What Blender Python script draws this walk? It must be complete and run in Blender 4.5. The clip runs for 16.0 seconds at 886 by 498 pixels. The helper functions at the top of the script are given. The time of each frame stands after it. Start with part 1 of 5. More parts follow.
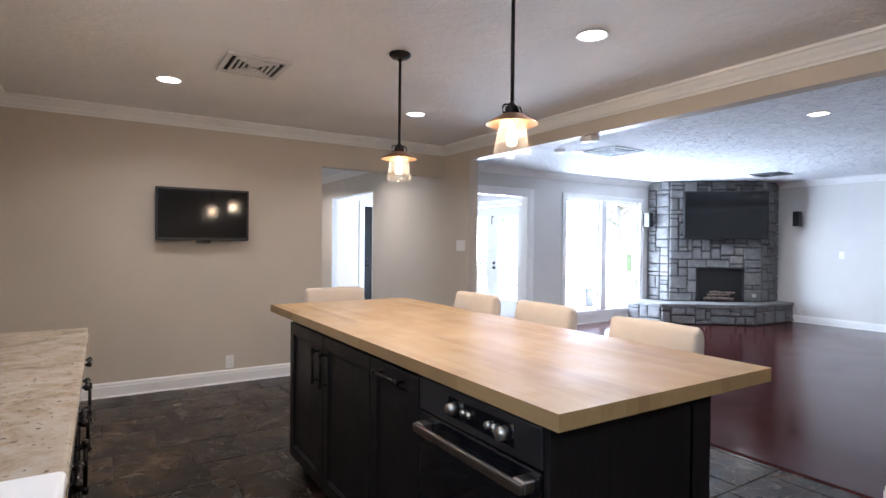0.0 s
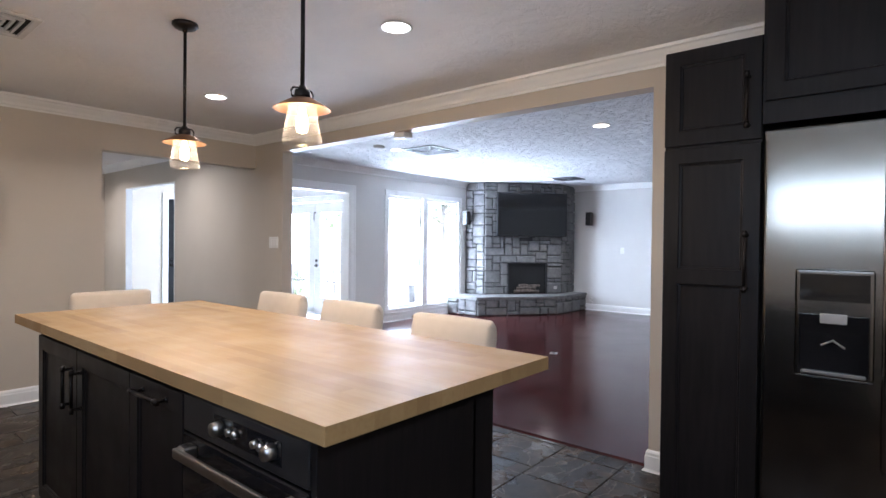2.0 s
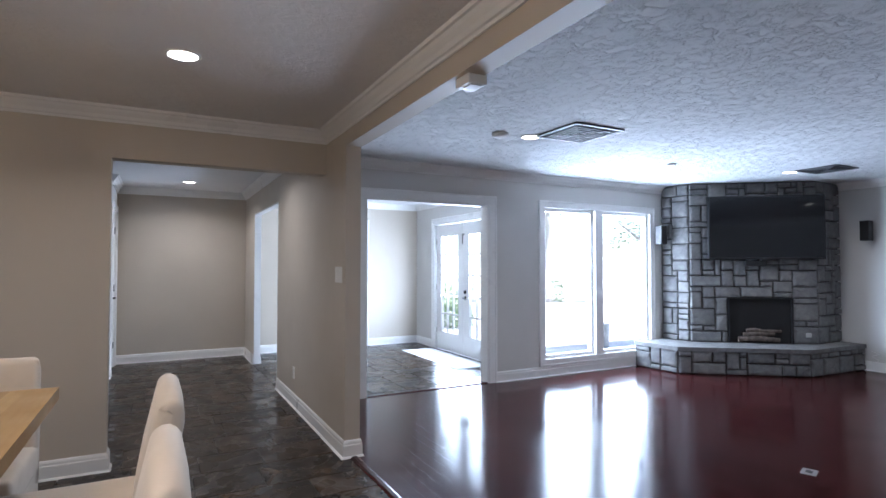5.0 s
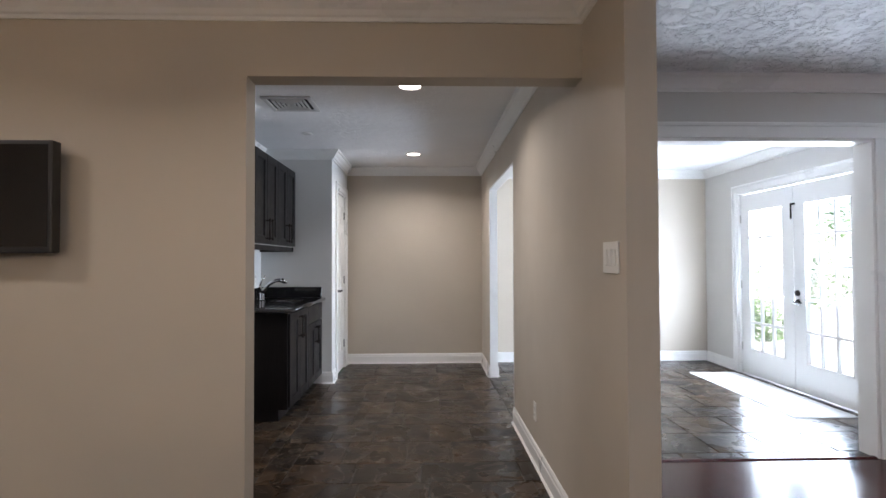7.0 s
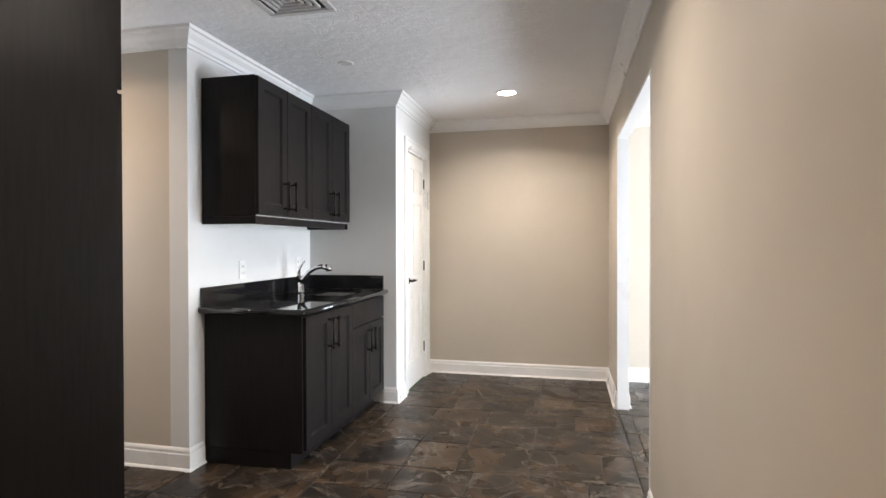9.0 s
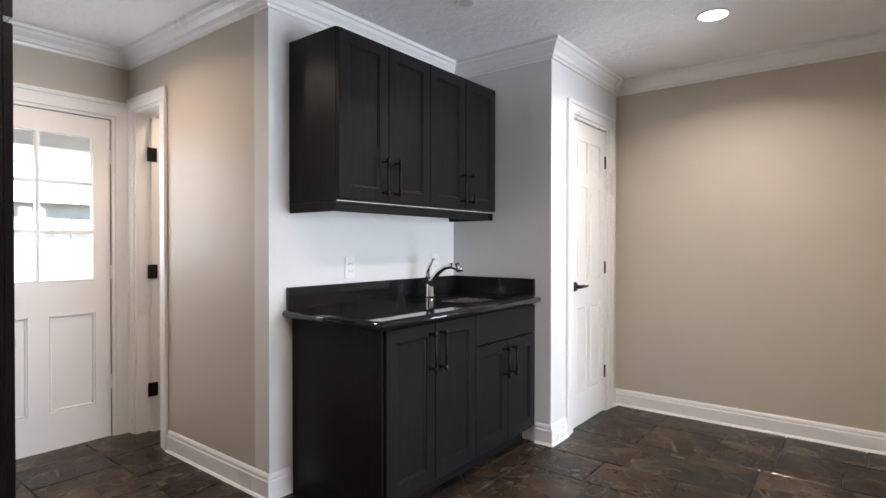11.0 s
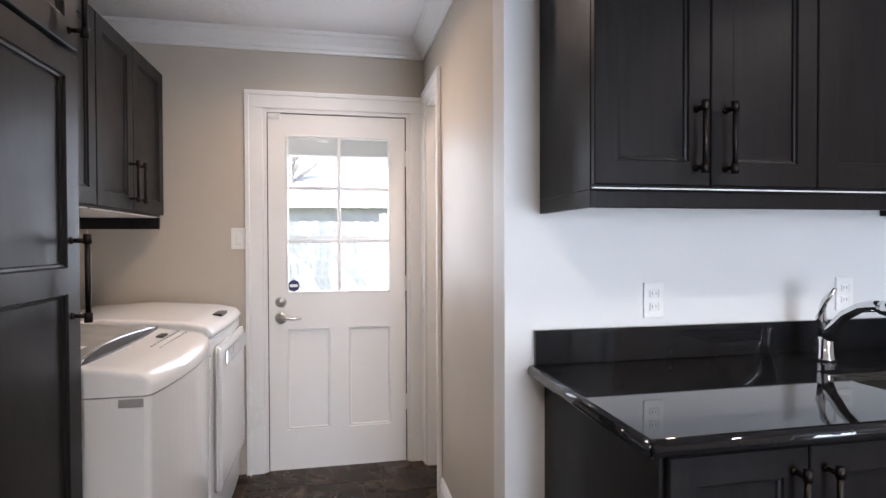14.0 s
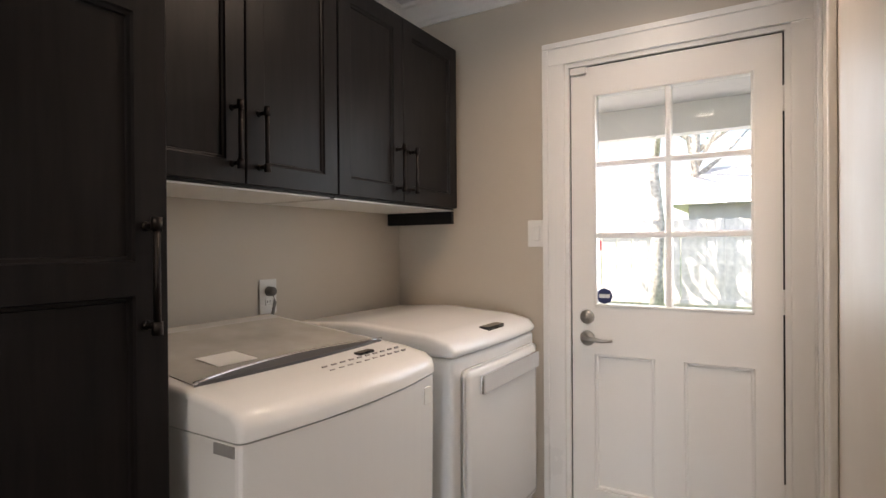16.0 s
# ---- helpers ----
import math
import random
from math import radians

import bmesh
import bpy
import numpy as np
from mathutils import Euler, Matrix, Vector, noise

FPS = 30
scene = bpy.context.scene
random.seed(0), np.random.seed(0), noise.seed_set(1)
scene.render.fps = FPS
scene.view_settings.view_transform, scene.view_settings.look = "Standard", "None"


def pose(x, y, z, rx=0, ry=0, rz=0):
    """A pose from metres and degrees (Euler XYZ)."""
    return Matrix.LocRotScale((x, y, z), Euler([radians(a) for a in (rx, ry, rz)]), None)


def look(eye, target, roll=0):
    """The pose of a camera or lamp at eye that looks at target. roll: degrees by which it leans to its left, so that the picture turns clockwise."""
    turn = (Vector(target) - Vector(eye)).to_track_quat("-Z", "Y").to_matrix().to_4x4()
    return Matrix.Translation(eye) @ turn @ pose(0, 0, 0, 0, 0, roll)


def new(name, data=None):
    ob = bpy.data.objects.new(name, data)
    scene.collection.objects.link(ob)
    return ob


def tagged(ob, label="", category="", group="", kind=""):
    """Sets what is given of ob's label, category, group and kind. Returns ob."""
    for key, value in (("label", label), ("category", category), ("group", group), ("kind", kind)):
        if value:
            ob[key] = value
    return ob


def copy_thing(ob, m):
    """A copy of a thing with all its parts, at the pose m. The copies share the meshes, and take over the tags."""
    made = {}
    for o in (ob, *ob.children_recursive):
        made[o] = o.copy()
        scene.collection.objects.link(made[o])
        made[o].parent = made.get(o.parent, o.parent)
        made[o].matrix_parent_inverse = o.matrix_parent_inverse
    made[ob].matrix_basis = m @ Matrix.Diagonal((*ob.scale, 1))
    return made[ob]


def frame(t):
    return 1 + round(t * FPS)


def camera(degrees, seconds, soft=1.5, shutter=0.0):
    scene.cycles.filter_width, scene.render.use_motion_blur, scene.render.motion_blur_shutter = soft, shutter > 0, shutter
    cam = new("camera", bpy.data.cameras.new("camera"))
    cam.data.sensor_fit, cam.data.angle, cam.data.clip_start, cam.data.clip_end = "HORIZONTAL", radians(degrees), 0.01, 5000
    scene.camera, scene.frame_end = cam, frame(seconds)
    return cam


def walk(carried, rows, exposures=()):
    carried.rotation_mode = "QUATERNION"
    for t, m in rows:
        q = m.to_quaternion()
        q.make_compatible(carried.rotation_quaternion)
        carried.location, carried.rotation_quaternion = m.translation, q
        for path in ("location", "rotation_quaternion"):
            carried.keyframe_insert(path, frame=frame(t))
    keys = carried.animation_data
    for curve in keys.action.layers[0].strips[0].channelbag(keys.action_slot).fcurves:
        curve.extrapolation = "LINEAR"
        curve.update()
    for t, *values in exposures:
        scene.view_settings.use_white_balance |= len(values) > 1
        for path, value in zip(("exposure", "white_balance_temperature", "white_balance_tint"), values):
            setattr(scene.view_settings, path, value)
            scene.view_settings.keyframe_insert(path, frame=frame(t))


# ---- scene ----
cam = camera(78.7, 16.0)
PATH = [
    (0, (0.151, -0.066, 1.329), (1.22, 1.624, 1.308), 0.6),
    (0.5, (0.165, -0.067, 1.331), (1.378, 1.523, 1.31), 0.6),
    (1, (0.192, -0.07, 1.331), (1.525, 1.421, 1.309), 0.5),
    (1.5, (0.232, -0.08, 1.33), (1.671, 1.309, 1.308), 0.6),
    (2, (0.345, -0.065, 1.323), (1.878, 1.22, 1.299), 0.6),
    (2.5, (0.574, 0.02, 1.333), (2.143, 1.26, 1.302), 0.4),
    (3, (0.915, 0.16, 1.356), (2.487, 1.397, 1.33), 0.4),
    (3.5, (1.329, 0.347, 1.376), (2.893, 1.594, 1.368), 0.4),
    (4, (1.738, 0.475, 1.389), (3.252, 1.781, 1.409), 0.3),
    (4.5, (2.074, 0.678, 1.376), (3.333, 2.23, 1.436), 0.2),
    (5, (2.333, 0.993, 1.375), (3.265, 2.761, 1.435), -0.0),
    (5.2, (2.418, 1.152, 1.376), (3.212, 2.987, 1.427), -0.0),
    (7.5, (2.896, 3.354, 1.283), (2.856, 5.353, 1.326), -0.1),
    (8, (2.969, 3.776, 1.298), (2.828, 5.77, 1.335), -0.0),
    (8.5, (3.043, 4.177, 1.291), (2.761, 6.157, 1.31), -0.1),
    (9, (3.135, 4.529, 1.276), (2.691, 6.479, 1.257), -0.1),
    (9.5, (3.181, 4.855, 1.277), (2.499, 6.735, 1.255), -0.1),
    (11.8, (3.381, 5.926, 1.22), (1.967, 7.341, 1.199), -0.2),
    (12, (3.385, 5.986, 1.218), (1.935, 7.362, 1.197), -0.3),
    (12.5, (3.366, 6.075, 1.215), (1.834, 7.36, 1.196), -0.2),
    (13, (3.175, 6.239, 1.232), (1.515, 7.354, 1.215), -0.1),
    (13.5, (2.931, 6.425, 1.278), (1.114, 7.26, 1.253), -0.1),
    (14, (2.694, 6.638, 1.306), (0.732, 7.028, 1.278), -0.2),
    (14.5, (2.47, 6.777, 1.302), (0.47, 6.785, 1.28), -0.2),
    (15, (2.238, 6.895, 1.308), (0.275, 6.515, 1.293), -0.2),
    (15.5, (2.026, 6.961, 1.273), (0.176, 6.203, 1.262), -0.5),
    (16, (1.814, 7.0, 1.27), (0.103, 5.965, 1.261), -0.4),
]
walk(cam, [(t, look(eye, target, roll)) for t, eye, target, roll in PATH],
     [(0.0, 2.06, 5800, 15), (2.5, 1.97, 5800, 15), (3.5, 1.62, 5750, 15), (5.0, 1.36, 5600, 14), (7.5, 1.70, 6500, 15), (8.5, 2.02, 6800, 14), (9.5, 2.36, 6750, 14),
      (12.0, 1.68, 6550, 17), (13.0, 1.68, 6500, 17), (14.0, 1.88, 6400, 18), (16.0, 1.60, 7200, 17)])

# ---- world, sun, large lights ----
world = bpy.data.worlds.new("world")
scene.world = world
world.use_nodes = True
_sky = world.node_tree.nodes.new("ShaderNodeTexSky")
_sky.sky_type = "NISHITA"
_sky.sun_disc = False
_sky.sun_elevation = radians(52)
_sky.sun_rotation = radians(146)
_bg = world.node_tree.nodes["Background"]
_bg.inputs["Strength"].default_value = 0.15
world.node_tree.links.new(_sky.outputs[0], _bg.inputs["Color"])


def lamp(name, kind, m, energy, colour=(1, 1, 1), **kw):
    d = bpy.data.lights.new(name, kind)
    d.energy, d.color = energy, colour
    for k, v in kw.items():
        if k == "angle":
            d.angle = v
        elif k == "size":
            d.size = v
        elif k == "size_y":
            d.shape = "RECTANGLE"
            d.size_y = v
        elif k == "radius":
            d.shadow_soft_size = v
        elif k == "spread":
            d.spread = v
        elif k == "disk":
            d.shape = "DISK"
            d.size = v
    ob = new(name, d)
    ob.matrix_world = m
    return ob


lamp("sun", "SUN", look((6, -9, 14), (0, 0, 0)), 5.0, (1, 0.95, 0.87), angle=radians(0.6))
DAY = (0.74, 0.87, 1.0)
WARM = (1.0, 0.80, 0.58)
# sky light through the real openings
lamp("skylight_living", "AREA", look((7.47, 6.50, 1.15), (7.47, 0, 2.1)), 98, DAY, size=1.8, size_y=1.8)
lamp("skylight_foyer", "AREA", look((6.50, 8.13, 1.1), (0, 8.13, 2.4)), 82, DAY, size=1.5, size_y=1.7)
lamp("skylight_back_door", "AREA", look((-0.50, 6.65, 1.48), (5, 6.65, 1.0)), 2.2, DAY, size=0.55, size_y=0.85)
lamp("skylight_kitchen", "AREA", look((-0.57, 0.0, 1.70), (5, 0.0, 4.6)), 5.0, DAY, size=1.66, size_y=0.46)

# ---- materials ----
def material(name, colour, rough=0.5, metal=0.0, spec=0.5):
    m = bpy.data.materials.new(name)
    m.use_nodes = True
    b = m.node_tree.nodes["Principled BSDF"]
    b.inputs["Base Color"].default_value = (*colour, 1)
    b.inputs["Roughness"].default_value = rough
    b.inputs["Metallic"].default_value = metal
    b.inputs["Specular IOR Level"].default_value = spec
    return m, m.node_tree.nodes, m.node_tree.links, b


def noise_node(n, l, scale, detail=4.0, stretch=(1, 1, 1), coord="Object", distort=0.0, rough=0.5):
    tc = n.new("ShaderNodeTexCoord")
    mp = n.new("ShaderNodeMapping")
    mp.inputs["Scale"].default_value = stretch
    t = n.new("ShaderNodeTexNoise")
    t.inputs["Scale"].default_value = scale
    t.inputs["Detail"].default_value = detail
    t.inputs["Distortion"].default_value = distort
    t.inputs["Roughness"].default_value = rough
    l.new(tc.outputs[coord], mp.inputs[0])
    l.new(mp.outputs[0], t.inputs["Vector"])
    return t


def ramp(n, l, src, stops):
    r = n.new("ShaderNodeValToRGB")
    e = r.color_ramp.elements
    while len(e) < len(stops):
        e.new(0.5)
    for q, (p, c) in zip(e, stops):
        q.position = p
        q.color = (*c, 1) if len(c) == 3 else c
    l.new(src, r.inputs[0])
    return r


def bump(n, l, b, src, strength, dist, prev=None):
    k = n.new("ShaderNodeBump")
    k.inputs["Strength"].default_value = strength
    k.inputs["Distance"].default_value = dist
    l.new(src, k.inputs["Height"])
    if prev:
        l.new(prev.outputs[0], k.inputs["Normal"])
    l.new(k.outputs[0], b.inputs["Normal"])
    return k


def mix(n, l, fac, a, c, mode="MIX"):
    m = n.new("ShaderNodeMix")
    m.data_type, m.blend_type = "RGBA", mode
    for sock, v in ((m.inputs[0], fac), (m.inputs[6], a), (m.inputs[7], c)):
        if hasattr(v, "is_output"):
            l.new(v, sock)
        elif isinstance(v, (int, float)):
            sock.default_value = v
        else:
            sock.default_value = (*v, 1)
    return m.outputs[2]


def painted(name, colour, rough, vary=0.05, bump_s=0.15, scale=220.0):
    m, n, l, b = material(name, colour, rough)
    big = noise_node(n, l, 1.7, 3)
    dark = tuple(c * (1 - vary) for c in colour)
    lite = tuple(min(1, c * (1 + vary)) for c in colour)
    l.new(ramp(n, l, big.outputs[0], [(0.3, dark), (0.7, lite)]).outputs[0], b.inputs["Base Color"])
    k = bump(n, l, b, noise_node(n, l, scale, 3).outputs[0], bump_s, 0.002)
    bump(n, l, b, noise_node(n, l, 9, 2).outputs[0], 0.08, 0.004, k)
    r = ramp(n, l, noise_node(n, l, 3.0, 4).outputs[0], [(0.3, (rough - 0.07,) * 3), (0.7, (rough + 0.07,) * 3)])
    l.new(r.outputs[0], b.inputs["Roughness"])
    return m


def ceiling_material(name, colour, strength):
    m, n, l, b = material(name, colour, 0.75)
    a = noise_node(n, l, 11, 6, distort=0.25, rough=0.68)
    r = ramp(n, l, a.outputs[0], [(0.44, (0, 0, 0)), (0.50, (0.75, 0.75, 0.75)), (0.60, (1, 1, 1))])
    k = bump(n, l, b, r.outputs[0], strength, 0.022)
    bump(n, l, b, noise_node(n, l, 2.6, 4, rough=0.6).outputs[0], strength * 0.3, 0.03, k)
    l.new(mix(n, l, ramp(n, l, noise_node(n, l, 2, 3).outputs[0], [(0.3, (0, 0, 0)), (0.7, (1, 1, 1))]).outputs[0],
              tuple(c * 0.95 for c in colour), colour), b.inputs["Base Color"])
    return m


WALL = painted("beige_wall_paint", (0.53, 0.468, 0.39), 0.5, 0.03)
WALL_GREY = painted("greige_wall_paint", (0.60, 0.58, 0.55), 0.55, 0.03)
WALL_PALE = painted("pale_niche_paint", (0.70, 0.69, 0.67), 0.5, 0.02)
TRIM = painted("white_trim_paint", (0.80, 0.79, 0.77), 0.33, 0.015, 0.05)
DOORP = painted("white_door_paint", (0.80, 0.78, 0.75), 0.36, 0.02, 0.06)
CEIL = ceiling_material("kitchen_ceiling_paint", (0.86, 0.85, 0.85), 0.28)
CEIL_L = ceiling_material("textured_ceiling_paint", (0.86, 0.865, 0.87), 1.0)


def slate_material():
    m, n, l, b = material("slate", (0.1, 0.09, 0.08), 0.4, 0, 0.14)
    oi = n.new("ShaderNodeObjectInfo")
    tc = n.new("ShaderNodeTexCoord")
    add = n.new("ShaderNodeVectorMath")
    add.operation = "MULTIPLY_ADD"
    comb = n.new("ShaderNodeCombineXYZ")
    for i in range(3):
        l.new(oi.outputs["Random"], comb.inputs[i])
    add.inputs[1].default_value = (37, 53, 71)
    l.new(comb.outputs[0], add.inputs[0])
    l.new(tc.outputs["Object"], add.inputs[2])
    def nz(scale, detail, dist=0.0):
        t = n.new("ShaderNodeTexNoise")
        t.inputs["Scale"].default_value = scale
        t.inputs["Detail"].default_value = detail
        t.inputs["Distortion"].default_value = dist
        l.new(add.outputs[0], t.inputs["Vector"])
        return t
    base = ramp(n, l, oi.outputs["Random"], [(0.0, (0.026, 0.019, 0.014)), (0.3, (0.018, 0.017, 0.017)), (0.6, (0.034, 0.025, 0.018)), (0.85, (0.021, 0.018, 0.015)), (1.0, (0.044, 0.026, 0.015))])
    cloud = ramp(n, l, nz(3.0, 6, 1.2).outputs[0], [(0.35, (0.013, 0.011, 0.010)), (0.5, (0.031, 0.022, 0.015)), (0.62, (0.080, 0.049, 0.028)), (0.75, (0.135, 0.115, 0.092))])
    c = mix(n, l, 0.62, base.outputs[0], cloud.outputs[0])
    vein = ramp(n, l, nz(1.6, 8, 2.5).outputs[0], [(0.485, (0, 0, 0)), (0.5, (1, 1, 1)), (0.515, (0, 0, 0))])
    c = mix(n, l, vein.outputs[0], c, (0.11, 0.09, 0.072))
    l.new(c, b.inputs["Base Color"])
    l.new(ramp(n, l, nz(5, 5).outputs[0], [(0.3, (0.13,) * 3), (0.7, (0.42,) * 3)]).outputs[0], b.inputs["Roughness"])
    k = bump(n, l, b, nz(4.5, 4, 0.8).outputs[0], 0.35, 0.006)
    bump(n, l, b, nz(40, 4).outputs[0], 0.15, 0.0012, k)
    return m


SLATE = slate_material()
GROUT, _n, _l, _b = material("dark_grout", (0.055, 0.048, 0.04), 0.8)
bump(_n, _l, _b, noise_node(_n, _l, 150, 3).outputs[0], 0.4, 0.002)


def wood_floor_material():
    m, n, l, b = material("cherry_wood_floor", (0.06, 0.016, 0.014), 0.14, 0, 0.17)
    tc = n.new("ShaderNodeTexCoord")
    mp = n.new("ShaderNodeMapping")
    mp.inputs["Rotation"].default_value = (0, 0, radians(90))
    br = n.new("ShaderNodeTexBrick")
    br.inputs["Scale"].default_value = 1.0
    br.inputs["Brick Width"].default_value = 1.3
    br.inputs["Row Height"].default_value = 0.083
    br.inputs["Mortar Size"].default_value = 0.0008
    br.inputs["Color1"].default_value = (0.062, 0.014, 0.013, 1)
    br.inputs["Color2"].default_value = (0.038, 0.008, 0.008, 1)
    br.inputs["Mortar"].default_value = (0.012, 0.004, 0.004, 1)
    l.new(tc.outputs["Object"], mp.inputs[0])
    l.new(mp.outputs[0], br.inputs["Vector"])
    g = noise_node(n, l, 14, 6, (6, 0.5, 1))
    c = mix(n, l, ramp(n, l, g.outputs[0], [(0.35, (0, 0, 0)), (0.7, (1, 1, 1))]).outputs[0], br.outputs["Color"], (0.022, 0.006, 0.006))
    l.new(c, b.inputs["Base Color"])
    w = noise_node(n, l, 2.4, 4)
    l.new(ramp(n, l, w.outputs[0], [(0.3, (0.10,) * 3), (0.75, (0.21,) * 3)]).outputs[0], b.inputs["Roughness"])
    k = bump(n, l, b, br.outputs["Fac"], 0.25, -0.0008)
    bump(n, l, b, noise_node(n, l, 5, 3, (1, 0.6, 1)).outputs[0], 0.10, 0.004, k)
    return m


WOODFLOOR = wood_floor_material()


def black_wood():
    m, n, l, b = material("espresso_stained_wood", (0.006, 0.005, 0.005), 0.40, 0, 0.17)
    g = noise_node(n, l, 11, 6, (6, 6, 0.5))
    l.new(ramp(n, l, g.outputs[0], [(0.3, (0.0075, 0.0068, 0.0070)), (0.7, (0.013, 0.0110, 0.0112))]).outputs[0], b.inputs["Base Color"])
    l.new(ramp(n, l, noise_node(n, l, 6, 3).outputs[0], [(0.3, (0.33,) * 3), (0.7, (0.44,) * 3)]).outputs[0], b.inputs["Roughness"])
    bump(n, l, b, g.outputs[0], 0.06, 0.001)
    return m


BLACK = black_wood()


def butcher_block():
    m, n, l, b = material("maple_butcher_block", (0.45, 0.30, 0.145), 0.4)
    oi = n.new("ShaderNodeObjectInfo")
    base = ramp(n, l, oi.outputs["Random"], [(0.0, (0.268, 0.166, 0.070)), (0.35, (0.357, 0.241, 0.111)), (0.7, (0.315, 0.206, 0.091)), (1.0, (0.395, 0.279, 0.135))])
    g = noise_node(n, l, 9, 6, (9, 0.7, 9))
    c = mix(n, l, ramp(n, l, g.outputs[0], [(0.40, (0, 0, 0)), (0.75, (0.45, 0.45, 0.45))]).outputs[0], base.outputs[0], (0.265, 0.155, 0.062))
    st = noise_node(n, l, 2.2, 3)
    c = mix(n, l, ramp(n, l, st.outputs[0], [(0.45, (0, 0, 0)), (0.7, (0.30, 0.30, 0.30))]).outputs[0], c, (0.39, 0.25, 0.115))
    l.new(c, b.inputs["Base Color"])
    l.new(ramp(n, l, noise_node(n, l, 5, 4).outputs[0], [(0.3, (0.36,) * 3), (0.7, (0.52,) * 3)]).outputs[0], b.inputs["Roughness"])
    bump(n, l, b, g.outputs[0], 0.05, 0.001)
    return m


MAPLE = butcher_block()


def granite(name, stops, scale, rough):
    m, n, l, b = material(name, stops[0][1], rough)
    a = noise_node(n, l, scale, 8, distort=0.6, rough=0.7)
    c = ramp(n, l, a.outputs[0], stops).outputs[0]
    sp = noise_node(n, l, scale * 7, 3, rough=0.6)
    c = mix(n, l, ramp(n, l, sp.outputs[0], [(0.62, (0, 0, 0)), (0.70, (1, 1, 1))]).outputs[0], c, stops[-1][1])
    l.new(c, b.inputs["Base Color"])
    return m


GRANITE = granite("cream_granite", [(0.30, (0.16, 0.115, 0.08)), (0.42, (0.34, 0.265, 0.185)), (0.55, (0.42, 0.355, 0.28)), (0.70, (0.46, 0.42, 0.365)), (0.9, (0.10, 0.08, 0.06))], 9, 0.16)
BLACKGRANITE = granite("black_granite", [(0.3, (0.008, 0.008, 0.009)), (0.6, (0.012, 0.012, 0.013)), (0.9, (0.03, 0.03, 0.032))], 40, 0.035)


def metal(name, colour, rough, brushed=None):
    m, n, l, b = material(name, colour, rough, 1.0)
    if brushed:
        g = noise_node(n, l, 60, 3, brushed)
        l.new(ramp(n, l, g.outputs[0], [(0.3, (rough - 0.06,) * 3), (0.7, (rough + 0.08,) * 3)]).outputs[0], b.inputs["Roughness"])
        bump(n, l, b, noise_node(n, l, 1.6, 2).outputs[0], 0.12, 0.02)
    return m


STEEL = metal("brushed_stainless_steel", (0.62, 0.60, 0.57), 0.26, (0.3, 0.3, 30))
FRIDGE = metal("fridge_stainless_steel", (0.21, 0.198, 0.182), 0.15, (0.3, 0.3, 30))
CHROME = metal("chrome", (0.75, 0.75, 0.76), 0.07)
NICKEL = metal("satin_nickel", (0.55, 0.53, 0.50), 0.28)
IRON = metal("oil_rubbed_bronze", (0.035, 0.030, 0.028), 0.42)
BRASSY = metal("aged_copper", (0.42, 0.24, 0.13), 0.38, (1, 1, 1))


def plain(name, colour, rough=0.5, spec=0.5, vary=0.06, scale=30):
    m, n, l, b = material(name, colour, rough, 0, spec)
    t = noise_node(n, l, scale, 4)
    l.new(ramp(n, l, t.outputs[0], [(0.3, tuple(c * (1 - vary) for c in colour)), (0.7, tuple(min(1, c * (1 + vary)) for c in colour))]).outputs[0], b.inputs["Base Color"])
    return m


ENAMEL = plain("white_enamel", (0.80, 0.79, 0.77), 0.12, 0.5, 0.01, 3)
PLASTIC = plain("white_plastic", (0.78, 0.77, 0.74), 0.35, 0.5, 0.01, 5)
GREYP = plain("grey_plastic", (0.30, 0.29, 0.28), 0.3)
SMOKE = plain("smoked_lid", (0.40, 0.38, 0.35), 0.08, 0.5, 0.15, 6)
SCREEN = plain("black_screen", (0.006, 0.006, 0.007), 0.06, 0.5, 0.1)
BLACKP = plain("black_plastic", (0.012, 0.012, 0.013), 0.42)
BLACKG = plain("black_glass", (0.008, 0.008, 0.009), 0.05)
# Near-black of sooty surfaces, and of the shade inside hollows.
DARKHOLE = plain("soot_and_hollow_shade", (0.010, 0.009, 0.009), 0.9)
VENTG = plain("vent_grey", (0.075, 0.075, 0.08), 0.5)
VENTW = plain("vent_white", (0.62, 0.61, 0.60), 0.45)
RUG = plain("pale_rug", (0.62, 0.62, 0.62), 0.95, 0.1, 0.12, 180)
NAVY = plain("navy_sticker", (0.02, 0.03, 0.10), 0.4)
RED = plain("red_plastic", (0.6, 0.05, 0.06), 0.5)
LOG = plain("ceramic_log", (0.11, 0.085, 0.07), 0.85, 0.3, 0.5, 22)
CORD = plain("grey_cord", (0.16, 0.15, 0.14), 0.6)


def fabric():
    m, n, l, b = material("cream_linen", (0.66, 0.58, 0.48), 0.9, 0, 0.2)
    t = noise_node(n, l, 350, 2)
    big = noise_node(n, l, 6, 3)
    c = ramp(n, l, big.outputs[0], [(0.3, (0.51, 0.435, 0.345)), (0.7, (0.59, 0.51, 0.42))])
    l.new(c.outputs[0], b.inputs["Base Color"])
    b.inputs["Sheen Weight"].default_value = 0.25
    k = bump(n, l, b, t.outputs[0], 0.35, 0.001)
    bump(n, l, b, noise_node(n, l, 14, 3).outputs[0], 0.15, 0.008, k)
    return m


FABRIC = fabric()


